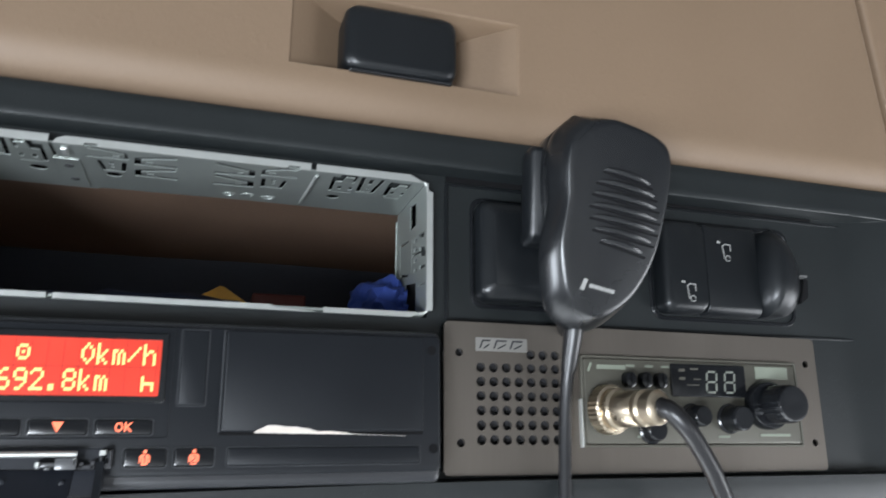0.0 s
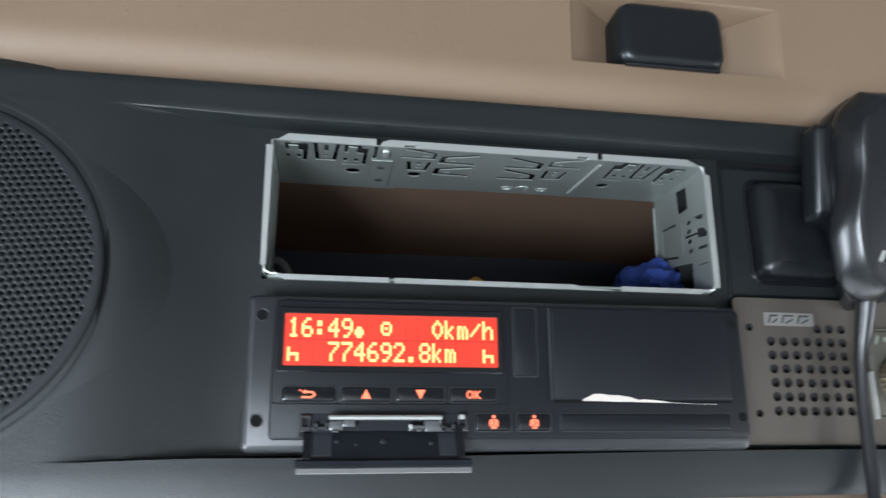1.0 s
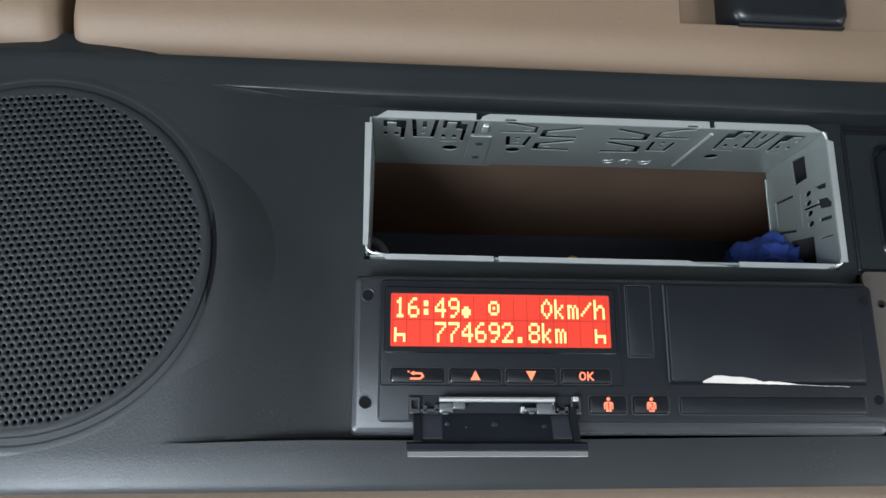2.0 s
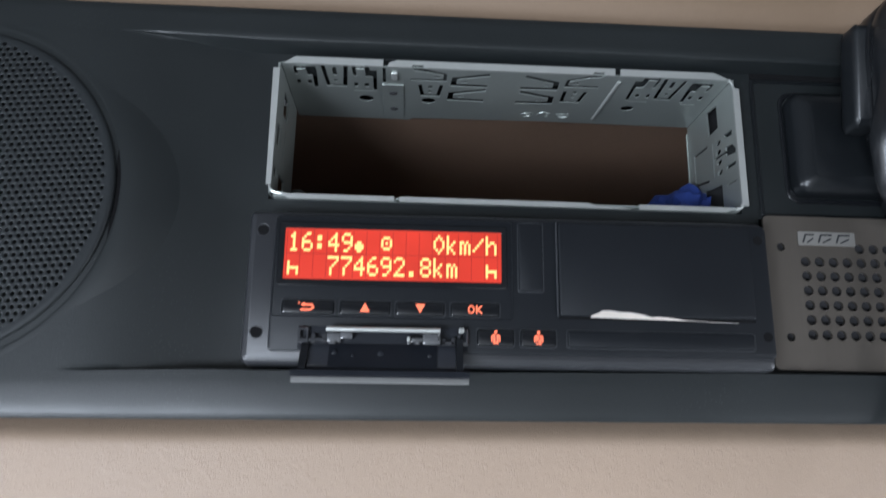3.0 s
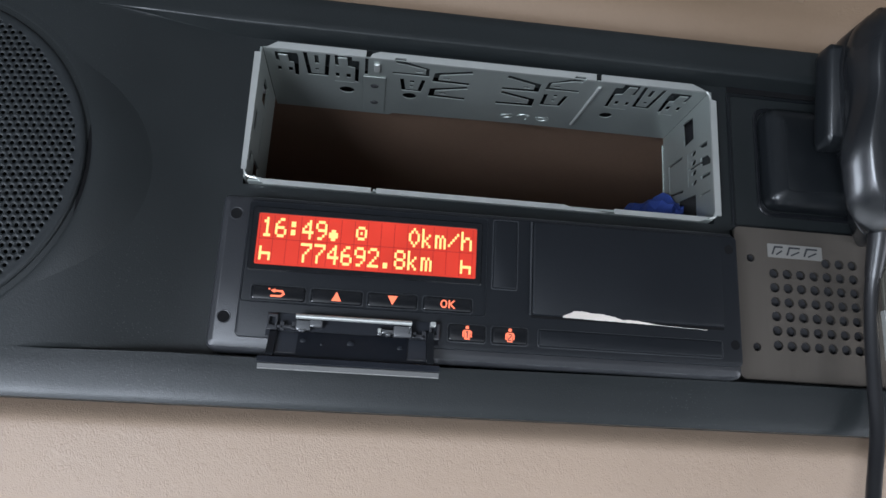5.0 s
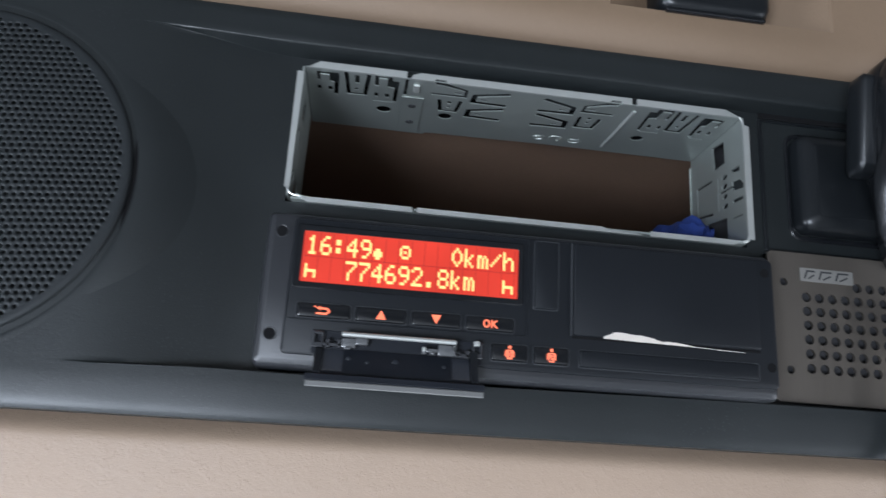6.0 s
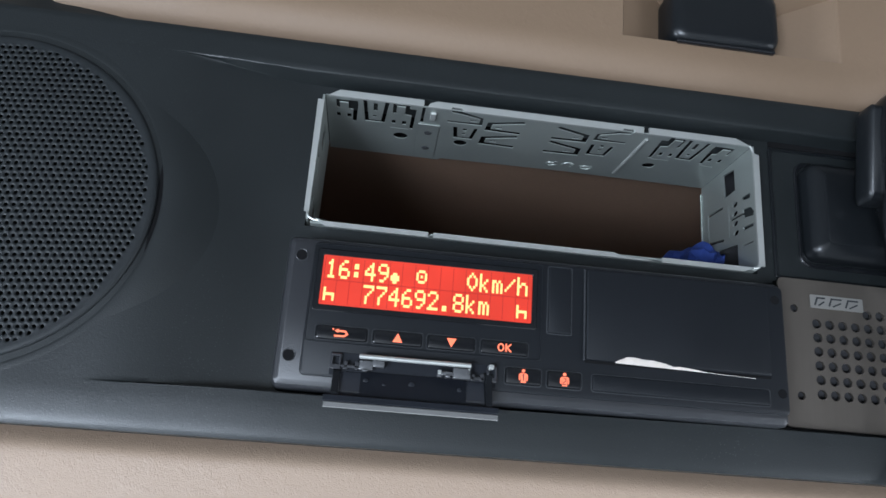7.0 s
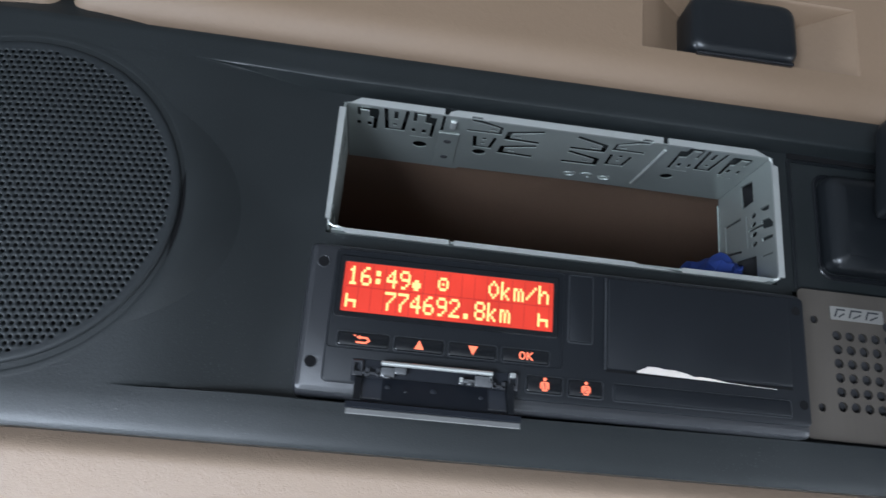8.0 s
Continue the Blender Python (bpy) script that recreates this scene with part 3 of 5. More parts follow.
    me = bpy.data.meshes.new("perforated_plate")
    me.from_pydata(verts, [], faces)
    me.materials.append(GRILLE)
    for p in me.polygons:
        p.use_smooth = True
    ob = new("perforated_plate", me)
    ob.parent = t
    tagged(ob, "black plate of small round holes", kind="stuff")


speaker()


# ---- empty radio sleeve ----
def sleeve():
    z0, z1, w, deep = -0.2, 53.9, 90.0, 46.5
    t = thing("radio_sleeve", "empty galvanised steel mounting sleeve for a radio", "mounting sleeve", 0, 0, z0)

    def sq(x, y, w=2.2, h=2.6):
        return [(x - w / 2, y - h / 2), (x + w / 2, y - h / 2), (x + w / 2, y + h / 2), (x - w / 2, y + h / 2)]

    def lock(flip, x, y, tail):
        """A locking tab: the gap round its tongue, its two windows; flip turns it to face the other way."""
        at = lambda u, v: (x + flip * u, y + v)
        gap = [at(0, 0), at(0, 6.6), at(1.3, 7.2), at(5.3, 7.2), at(6.9, 7.6), at(6.6, 17.6), at(8.2, 17.9), at(9.1, 2.6), at(8.8, -0.3)]
        cuts.append(gap if not tail else [at(0, 0), at(0, 8.6), at(1.3, 8.8), at(5.3, 8.8), at(8.0, 9.4), at(7.7, 20.8), at(9.2, 21.2), at(9.8, 3.4), at(7.0, 3.3), at(6.8, 0.2)])
        low = 13.0 if not tail else 16.2
        cuts.append(sq(*at(0.7, low), 1.6, 3.4))
        cuts.append(sq(*at(5.2, low), 1.8, 3.4))
        if tail:
            cuts.append(stroke([at(-0.6, 21.6), at(7.4, 21.5)], 0.7))
        tongues.append((*at(1.5, 0.5), *at(5.1, 8.0 if not tail else 9.4)))

    cuts, tongues = [], []
    # outer groups: a locking tab on each side of a V-shaped tongue
    lock(1, -85.7, 2.9, False)
    cuts.append(stroke([(-73.9, 0.9), (-73.0, 18.2), (-66.2, 18.2), (-64.7, 0.8)], 1.7))
    cuts += [sq(-69.5, 6.0, 1.7, 6.6), sq(-69.8, 14.0, 1.5, 1.8)]
    lock(1, -62.3, 0.7, True)
    cuts.append(disc(-58.0, 29.4, 3.3, 2.9))
    cuts.append(stroke([(-49.6, 1.4), (-49.8, 14.6)], 1.3))
    lock(-1, 61.9, 1.0, True)
    cuts.append(stroke([(64.2, 1.6), (64.9, 19.2), (70.9, 19.4), (72.4, 2.6)], 1.7))
    cuts += [sq(68.0, 6.8, 1.7, 6.0), sq(68.4, 15.0, 1.5, 1.8)]
    lock(-1, 84.6, 4.4, False)
    cuts.append(stroke([(83.6, 23.7), (77.4, 23.4)], 0.7))
    cuts.append(disc(55.9, 29.8, 2.9, 2.6))
    # middle groups: arrow-shaped tongues
    cuts.append([(-38.6, 0.9), (-33.7, 0.9), (-24.4, 4.6), (-24.2, 11.4), (-39.1, 11.5), (-39.1, 9.7), (-25.7, 9.4), (-25.7, 6.0), (-33.8, 3.6), (-37.8, 3.0)])
    cuts.append(stroke([(-7.1, 4.2), (-21.0, 8.4), (-21.4, 14.0), (-7.1, 14.3)], 2.4))
    cuts.append(stroke([(-7.6, 17.5), (-21.8, 21.8), (-22.1, 27.2), (-7.4, 27.7)], 2.4))
    cuts.append(stroke([(-35.2, 14.8), (-34.0, 24.3), (-27.3, 24.4), (-26.1, 14.4)], 1.7))
    cuts.append(stroke([(7.3, 4.3), (20.8, 8.9), (21.0, 14.2), (6.6, 14.6)], 2.4))
    cuts.append([(38.8, 1.1), (33.7, 1.1), (24.5, 5.8), (24.3, 12.2), (38.6, 12.0), (38.6, 10.2), (25.8, 10.0), (25.9, 6.9), (33.8, 3.5), (37.8, 2.9)])
    cuts.append(stroke([(6.9, 17.9), (21.0, 22.2), (21.2, 27.3), (6.2, 27.9)], 2.4))
    cuts.append(stroke([(25.8, 15.7), (26.0, 25.4), (33.2, 25.3), (34.5, 15.9)], 1.7))
    for x, y in ((-28.4, 7.9), (-17.0, 11.4), (-17.4, 24.4), (16.6, 11.8), (28.6, 8.7), (16.2, 25.2)):
        cuts.append(sq(x, y, 2.8, 1.4))
    for x in (-30.8, 30.0):
        cuts += [sq(x, 16.6, 1.7, 2.2), sq(x, 20.6, 1.5, 1.6)]
    cuts.append(disc(-31.2, 29.6, 3.1, 2.8))
    top = sheet([(-w + 0.3, 0.6), (w - 0.3, 0.6), (w - 0.3, deep + 1), (20, deep), (-38, deep + 1.5), (-39.5, deep + 3.4), (-w + 0.3, deep + 3)], cuts, lambda a, b, c: Vector((a, b, z1 + c)), 0.5)
    plate = part("top_plate", top, ZINC, t)
    # free ends of the locking tabs, bent down a little towards the front
    for xa, ya, xb, yb in tongues:
        bm = bmesh.new()
        box(bm, min(xa, xb), max(xa, xb), ya, yb, -0.25, 0.25, 0.1)
        for v in bm.verts:
            v.co.z += z1 + 0.2 - 0.11 * (yb - v.co.y)
        part("locking_tongue", bm, ZINC, plate)
    bm = bmesh.new()
    box(bm, -50.9, -41.7, 15.0, 46.0, z1 - 0.55, z1 - 0.05, 0.2)
    patch = part("raised_patch", bm, ZINC, t)
    for y in (22.4, 37.6):
        bm = bmesh.new()
        bmesh.ops.create_uvsphere(bm, u_segments=14, v_segments=8, radius=1.0, matrix=Matrix.Translation((-46.2, y, z1 - 0.6)) @ Matrix.Diagonal((1.7, 1.6, 0.45, 1)))
        part("rivet_hole", bm, VOID, patch, smooth=True)
    bm = bmesh.new()
    box(bm, -46.7, -44.3, 4.2, 10.2, z1 - 1.0, z1 + 0.2, 0.5)
    part("stop_nub", bm, ZINC_EDGE, t)
    bm = bmesh.new()
    tube(bm, [(45.6, 5.2, z1 - 0.1), (44.7, 23, z1 - 0.15), (43.6, 41.5, z1 - 0.1)], 0.75, 8)
    part("stiffening_rib", bm, ZINC_EDGE, t, smooth=True)
    for x, arcs in ((12.8, ((-60, 90), (150, 300), (40, 130))), (20.9, ((150, 330), (-60, 60))), (29.4, ((-50, 200), (200, 330)))):
        bm = bmesh.new()
        for k, (a0, a1) in enumerate(arcs):
            q = 1.0 - 0.28 * k
            pts = [(x + 2.9 * q * math.cos(radians(a0 + (a1 - a0) * i / 5)), 39.1 + 0.8 * k + 2.3 * q * math.sin(radians(a0 + (a1 - a0) * i / 5)), z1 + 0.12) for i in range(6)]
            tube(bm, pts, 0.42, 8, 3)
        part("embossed_mark", bm, ZINC, plate, smooth=True)
    # right wall with its cut-outs, left wall, floor strip
    rc = [[(27.0, 51.6), (16.5, 50.4), (16.4, 40.4), (26.2, 40.2)], stroke([(28.2, 36.4), (42.6, 37.2), (42.3, 23.4), (28.4, 20.9)], 1.2),
          stroke([(22.7, 35.7), (23.1, 20.6)], 0.9), [(11.8, 35.0), (4.3, 34.5), (4.4, 32.2), (9.3, 33.0)],
          [(21.9, 28.6), (11.0, 27.8), (11.0, 29.4), (4.6, 28.4), (1.9, 25.5), (2.4, 23.8), (10.6, 25.3), (10.8, 26.8), (21.9, 27.5)],
          [(11.3, 21.4), (2.6, 20.5), (2.9, 19.1), (11.2, 19.8)], stroke([(12.1, 13.3), (3.4, 12.6)], 0.6), [(34.3, 17.9), (16.3, 15.4), (16.4, 3), (33, 3)]]
    for yy, zz in ((16.6, 33.9), (17.0, 29.9), (16.9, 25.3), (16.8, 20.9)):
        rc.append(disc(yy + 0.6, zz, 2.4, 1.25, 10))
    rwall = sheet([(0.6, z0 + 0.6), (0.6, z1 + 0.2), (deep + 2, z1 + 0.2), (deep + 2.5, z0 + 0.6)], rc, lambda a, b, c: Vector((w + c, a, b)), 0.8)
    part("side_plate", rwall, ZINC, t)
    bm = bmesh.new()
    box(bm, w - 0.7, w - 0.1, deep + 1.9, deep + 2.6, 22.0, z1 - 3.0, 0.2)
    part("rear_flange", bm, ZINC, t, "bright folded rear edge")
    lc = [[(14, 38), (24, 38), (24, 48), (14, 48)], [(5, 22), (11, 22), (11, 31), (5, 31)], stroke([(21.5, 18), (21.5, 34)], 1.0), [(14, 3), (26, 3), (26, 13), (14, 13)], [(4, 9), (10, 9), (10, 13), (4, 13)]]
    lwall = sheet([(0.6, z0 + 0.6), (0.6, z1 + 0.2), (22, z1 + 0.2), (deep - 2, z1 + 0.2), (deep - 2, z0 + 0.6)], lc, lambda a, b, c: Vector((-w - c, a, b)), 0.8)
    part("side_plate", lwall, ZINC, t)
    bottom = sheet([(-w + 1, 0.6), (-46, 0.6), (-46, 3), (-43, 3), (-43, 0.6), (w - 1, 0.6), (w - 1, 20), (40, 20), (30, 14), (-40, 14), (-50, 20), (-w + 1, 20)], [], lambda a, b, c: Vector((a, b, z0 - c)), 0.8)
    part("bottom_plate", bottom, ZINC, t)
    # bent front flanges, in pieces with notches between
    def flange(poly):
        bm = bmesh.new()
        prism(bm, poly, 0.8, -0.2)
        part("front_flange", bm, ZINC_EDGE, t)

    up = z1 + 2.7
    flange([(-88.6, z1 - 0.2), (-49.9, z1 - 0.2), (-49.9, up), (-84.2, up), (-86.6, up - 1.6)])
    flange([(-48.4, z1 - 0.2), (-38.9, z1 - 0.2), (-38.3, z1 + 1.0), (-34.2, z1 + 1.0), (-33.4, z1 - 0.2), (33.4, z1 - 0.2), (34.2, z1 + 1.0), (38.3, z1 + 1.0), (38.9, z1 - 0.2), (42.6, z1 - 0.2), (42.6, up), (-44.5, up), (-47.4, up - 1.2)])
    flange([(44.8, z1 - 0.2), (88.8, z1 - 0.2), (86.4, up - 1.7), (82.6, up), (44.8, up)])
    flange([(-w - 0.2, 3.4), (-w + 0.1, 3.4), (-w + 0.1, z1 - 2.5), (-w - 2.5, z1 - 2.5), (-w - 1.8, 3.4)])
    flange([(w - 0.1, 1.0), (w + 2.4, 1.0), (w + 2.4, z1 - 4.0), (w - 0.1, z1 - 3.2)])
    lo = z0 - 1.7
    flange([(-84.5, z0 + 0.3), (-87.2, z0 + 1.2), (-83.0, lo), (-43.7, lo), (-43.7, z0 + 0.3)])
    flange([(-41.7, z0 + 0.3), (-41.7, lo), (46.8, lo), (44.0, lo + 0.5), (33.0, z0 - 0.7), (30.0, z0 + 0.3)])
    flange([(49.6, z0 + 0.3), (49.6, lo), (83.6, lo), (87.6, z0 + 0.3)])
    bm = bmesh.new()
    tube(bm, [(-w - 0.7, 0.3, 5.5), (-w - 0.4, 0.3, 2.4), (-88.6, 0.3, 0.6), (-84, 0.3, 0.0)], 0.42, 8)
    part("bent_corner", bm, ZINC_EDGE, t, smooth=True)
    bm = bmesh.new()
    tube(bm, [(w + 0.4, 0.3, 2.4), (w - 0.6, 0.3, 0.3), (87.4, 0.3, -0.3)], 0.6, 8)
    part("bent_corner", bm, ZINC_EDGE, t, smooth=True)
    bm = bmesh.new()
    tube(bm, [(88.8, 0.4, z1 + 0.2), (w - 0.2, 0.4, z1 - 1.4), (w + 0.4, 0.4, z1 - 3.6)], 0.5, 8)
    part("bent_corner", bm, ZINC_EDGE, t, smooth=True)


sleeve()


# ---- things lying in the slot ----
def lump(name, mat, label, category, c, size, seed, amp=0.3, right=1000.0):
    bm = bmesh.new()
    bmesh.ops.create_icosphere(bm, subdivisions=4, radius=1)
    for v in bm.verts:
        d = v.co.normalized()
        k = 1 + amp * noise.noise(d * 2.1 + Vector((seed, 0, 0))) + amp * 0.5 * noise.noise(d * 5.3 + Vector((0, seed, 0))) + 0.07 * abs(noise.noise(d * 9 + Vector((seed, seed, 0))))
        v.co = Vector((min(right, c[0] + d.x * size[0] * k), c[1] + d.y * size[1] * k, max(c[2] - size[2] * 0.9, c[2] + d.z * size[2] * k)))
    return single(name, bm, mat, label, category, smooth=True)


lump("cloth", BLUE, "crumpled bright blue cloth lying in the radio slot", "cloth", (84, 46, 5.0), (16, 22, 16), 5.0, 0.33, 89.4)
lump("cloth", NAVY, "dark navy cloth lying deep in the radio slot", "cloth", (-20, 100, -1), (98, 30, 19), 8.0, 0.35)
bm = bmesh.new()
prism(bm, [(0, -10), (34, -10), (27, 20), (15.4, 27.6), (13.2, 28), (8, 24.6), (2, 21.5)], 116, 112)
single("plastic_clip", bm, YELLOW, "yellow plastic clip in the radio slot", "clip")
bm = bmesh.new()
box(bm, 30, 58, 120, 140, -10, 27, 1.0)
single("small_box", bm, REDBROWN, "dark red cardboard box in the radio slot", "box")
bm = bmesh.new()
tube(bm, [(-98, 62, -10), (-96, 62, 10), (-91, 62, 20), (-85, 62, 15), (-82, 62, 0), (-84, 62, -10)], 2.2, 10)
single("cable_end", bm, GREYEDGE, "grey loop of cable standing in the radio slot", "cable", smooth=True)


# ---- tachograph ----
GLYPHS = {
    "1": "..#.. .##.. ..#.. ..#.. ..#.. ..#.. .###.", "6": "..##. .#... #.... ####. #...# #...# .###.", ":": "..... .##.. .##.. ..... .##.. .##.. .....",
    "5": "##### #.... ####. ....# ....# #...# .###.", "0": "..#.. .#.#. #...# #...# #...# .#.#. ..#..", "9": ".###. #...# #...# .#### ....# ...#. .##..",
    "4": "...#. ..##. .#.#. #..#. ##### ...#. ...#.", "7": "##### ....# ...#. ..#.. .#... .#... .#...", "2": ".###. #...# ....# ...#. ..#.. .#... #####",
    "8": ".###. #...# #...# .###. #...# #...# .###.", ".": "..... ..... ..... ..... ..... .##.. .##..", "k": "#.... #.... #..#. #.#.. ##... #.#.. #..#.",
    "m": "..... ..... ##.#. #.#.# #.#.# #.#.# #.#.#", "/": "..... ....# ...#. ..#.. .#... #.... .....", "h": "#.... #.... #.##. ##..# #...# #...# #...#",
    "o": "..... ..... ..... .##.. ####. ####. .##..", "Q": "..... .###. #...# #.#.# #...# .###. .....", "b": "..... ..... #.... #.... ##### #...# #...#",
}


def tachograph():
    t = thing("tachograph", "black digital tachograph with a lit red display", "tachograph", -1, 0, -36, tilt=-0.35)
    F = -12.0
    bm = bmesh.new()
    pad(bm, -94.4, 92.8, -64.0, -9.0, 2.6, 4.0, F + 0.8, 2.2, slope=0.6)
    body = part("housing", bm, TACHO_EAR, t, smooth=True)
    bm = bmesh.new()
    pad(bm, -84.6, 91.9, -59.4, -11.2, 2.0, F + 3, F, 0.7)
    face = part("face_plate", bm, TACHO, t, smooth=True)
    for x, z in ((-88.7, -16.8), (-88.7, -52.9)):
        bm = bmesh.new()
        lathe(bm, [(1.95, F + 1.6), (1.95, F + 0.62), (1.2, F + 0.66)], x, z, 24)
        part("screw_hole", bm, HOLE, body, smooth=True)
        bm = bmesh.new()
        lathe(bm, [(2.35, F + 1.4), (2.3, F + 0.7), (2.15, F + 0.55), (1.95, F + 0.62), (1.9, F + 0.9)], x, z, 24, cap=False)
        part("hole_rim", bm, TACHO_EAR, body, smooth=True)
    for x, z in ((88.6, -16.6), (89.2, -51.6)):
        bm = bmesh.new()
        lathe(bm, [(1.7, F + 0.5), (1.7, F - 0.04), (1.1, F - 0.03)], x, z, 24)
        part("screw_hole", bm, HOLE, face, smooth=True)
    # display and its surround
    bm = bmesh.new()
    frame_pad(bm, (-84.2, -0.6, -47.6, -11.8, 1.2), (-83.8, -1.0, -47.2, -12.2, 1.0), F + 1, F - 0.35, 0.2)
    part("panel_outline", bm, TACHO, t, smooth=True)
    bm = bmesh.new()
    frame_pad(bm, (-83.0, -2.6, -36.6, -13.8, 1.0), (-80.8, -4.7, -34.4, -16.2, 0.5), F + 1, F - 0.5, 0.35)
    part("display_frame", bm, GLOSS, t, smooth=True)
    bm = bmesh.new()
    box(bm, -80.8, -4.7, F - 0.15, F + 0.2, -34.4, -16.2)
    display = part("display", bm, LCD, t, "glowing red liquid-crystal display")
    bm = bmesh.new()
    pitch, x0 = 4.62, -80.0
    for i in range(17):
        box(bm, x0 + i * pitch - 0.09, x0 + i * pitch + 0.09, F - 0.18, F - 0.1, -33.8, -16.8)
    box(bm, -80.2, -5.3, F - 0.18, F - 0.1, -25.35, -25.15)
    tagged(part("cell_grid", bm, LCDGRID, display), kind="stuff")
    for text, top in (("16:49o Q   0km/h", -17.6), ("b  774692.8km  b", -26.0)):
        for i, ch in enumerate(text):
            if ch == " ":
                continue
            bm = bmesh.new()
            for r, row in enumerate(GLYPHS[ch].split()):
                for c, bit in enumerate(row):
                    if bit == "#":
                        x, z = x0 + i * pitch + 0.45 + c * 0.76, top - r * 0.98
                        box(bm, x, x + 0.80, F - 0.24, F - 0.14, z - 1.0, z)
            part("character", bm, DOT, display)
    # keys
    for k, (a, b) in enumerate(((-80.4, -62.6), (-60.6, -43.4), (-41.4, -24.6), (-22.4, -5.6))):
        bm = bmesh.new()
        pad(bm, a, b, -46.5, -41.8, 0.8, F + 0.5, F - 0.9, 0.5)
        key = part("button", bm, GLOSS, t, smooth=True)
        bm = bmesh.new()
        frame_pad(bm, (a - 0.5, b + 0.5, -47.0, -41.3, 1.1), (a - 0.15, b + 0.15, -46.65, -41.65, 0.9), F + 0.5, F - 0.3, 0.12)
        part("button_rim", bm, EDGE, key, smooth=True)
        c = (a + b) / 2 - (0.3 if k == 0 else 0)
        bm = bmesh.new()
        if k == 0:
            prism(bm, stroke([(c - 2.2, -45.2), (c + 1.2, -45.2), (c + 2.2, -44.4), (c + 1.6, -43.5), (c - 1.0, -43.4)], 0.65), F - 0.9, F - 1.0)
            prism(bm, [(c - 2.2, -43.4), (c - 0.8, -42.6), (c - 0.8, -44.2)], F - 0.9, F - 1.0)
            prism(bm, disc(c - 2.7, -42.9, 0.35, 0.3, 8), F - 0.9, F - 1.0)
        elif k == 1:
            prism(bm, [(c - 1.7, -45.6), (c + 1.7, -45.6), (c, -42.4)], F - 0.9, F - 1.0)
        elif k == 2:
            prism(bm, [(c - 1.7, -42.5), (c, -45.7), (c + 1.7, -42.5)], F - 0.9, F - 1.0)
        else:
            prism(bm, stroke([(c - 1.35 + 0.95 * math.cos(radians(a)), -44.05 + 1.2 * math.sin(radians(a))) for a in range(0, 358, 17)], 0.5), F - 0.9, F - 1.0)
            prism(bm, stroke([(c + 0.5, -42.6), (c + 0.5, -45.5)], 0.5), F - 0.9, F - 1.0)
            prism(bm, stroke([(c + 2.3, -42.7), (c + 0.85, -44.0), (c + 2.4, -45.5)], 0.5), F - 0.9, F - 1.0)
        part("lit_symbol", bm, ICON, key)
    for k, (a, b) in enumerate(((-13.2, -0.6), (1.8, 14.0))):
        bm = bmesh.new()
        pad(bm, a, b, -56.4, -50.8, 0.8, F + 0.5, F - 0.9, 0.5)
        key = part("card_button", bm, GLOSS, t, smooth=True)
        bm = bmesh.new()
        frame_pad(bm, (a - 0.5, b + 0.5, -56.9, -50.3, 1.1), (a - 0.15, b + 0.15, -56.55, -50.65, 0.9), F + 0.5, F - 0.3, 0.12)
        part("button_rim", bm, EDGE, key, smooth=True)
        c = (a + b) / 2
        bm = bmesh.new()
        prism(bm, disc(c, -51.65, 0.62, 0.6, 10), F - 0.9, F - 1.0)
        prism(bm, [(c - 1.0, -52.55), (c + 1.0, -52.55), (c + 1.0, -55.8), (c - 1.0, -55.8)], F - 0.9, F - 1.0)
        for side in (-1, 1):
            prism(bm, [(c + side * 1.06, -52.6), (c + side * 1.3, -52.7), (c + side * 1.6, -53.2), (c + side * 1.6, -55.0), (c + side * 1.06, -55.0)], F - 0.9, F - 1.0)
        part("lit_symbol", bm, ICON, key)
        bm = bmesh.new()
        if k == 0:
            prism(bm, stroke([(c - 0.45, -53.4), (c + 0.05, -53.0), (c + 0.05, -55.3)], 0.4), F - 1.0, F - 1.05)
        else:
            prism(bm, stroke([(c - 0.5, -53.15), (c + 0.42, -53.15), (c + 0.42, -53.95), (c - 0.45, -54.6), (c - 0.45, -55.2), (c + 0.55, -55.2)], 0.36), F - 1.0, F - 1.05)
        for a in (-1.0, 1.0):
            prism(bm, stroke([(c + a, -53.7), (c + a, -55.7)], 0.22), F - 1.0, F - 1.05)
        part("key_number", bm, VOID, key)
    # narrow cover, printer drawer, blank bar
    bm = bmesh.new()
    pad(bm, 1.6, 9.8, -37.0, -12.6, 0.6, F + 0.5, F - 0.35, 0.3)
    cover = part("narrow_cover", bm, TACHO, t, smooth=True)
    bm = bmesh.new()
    frame_pad(bm, (1.0, 10.4, -37.6, -12.0, 0.9), (1.35, 10.05, -37.25, -12.35, 0.7), F + 0.5, F - 0.2, 0.12)
    part("cover_rim", bm, EDGE, cover, smooth=True)
    bm = bmesh.new()
    pad(bm, 15.6, 85.4, -45.6, -12.0, 1.0, F + 1, F - 0.75, 0.5)
    drawer = part("printer_drawer", bm, TACHO, t, "flat black printer drawer", smooth=True)
    bm = bmesh.new()
    box(bm, 14.7, 15.3, F - 0.55, F + 0.5, -45.8, -11.9, 0.12)
    part("drawer_edge", bm, EDGE, drawer, "thin worn grey edge")
    bm = bmesh.new()
    box(bm, 15.4, 85.2, F - 0.12, F + 0.3, -46.7, -45.75)
    part("drawer_gap", bm, HOLE, drawer)
    bm = bmesh.new()
    pad(bm, 18.2, 84.0, -56.4, -50.8, 0.8, F + 0.5, F - 0.6, 0.4)
    bar = part("blank_bar", bm, TACHO, t, smooth=True)
    bm = bmesh.new()
    frame_pad(bm, (17.7, 84.5, -56.9, -50.3, 1.1), (18.0, 84.2, -56.6, -50.6, 0.9), F + 0.5, F - 0.2, 0.12)
    part("bar_rim", bm, EDGE, bar, smooth=True)
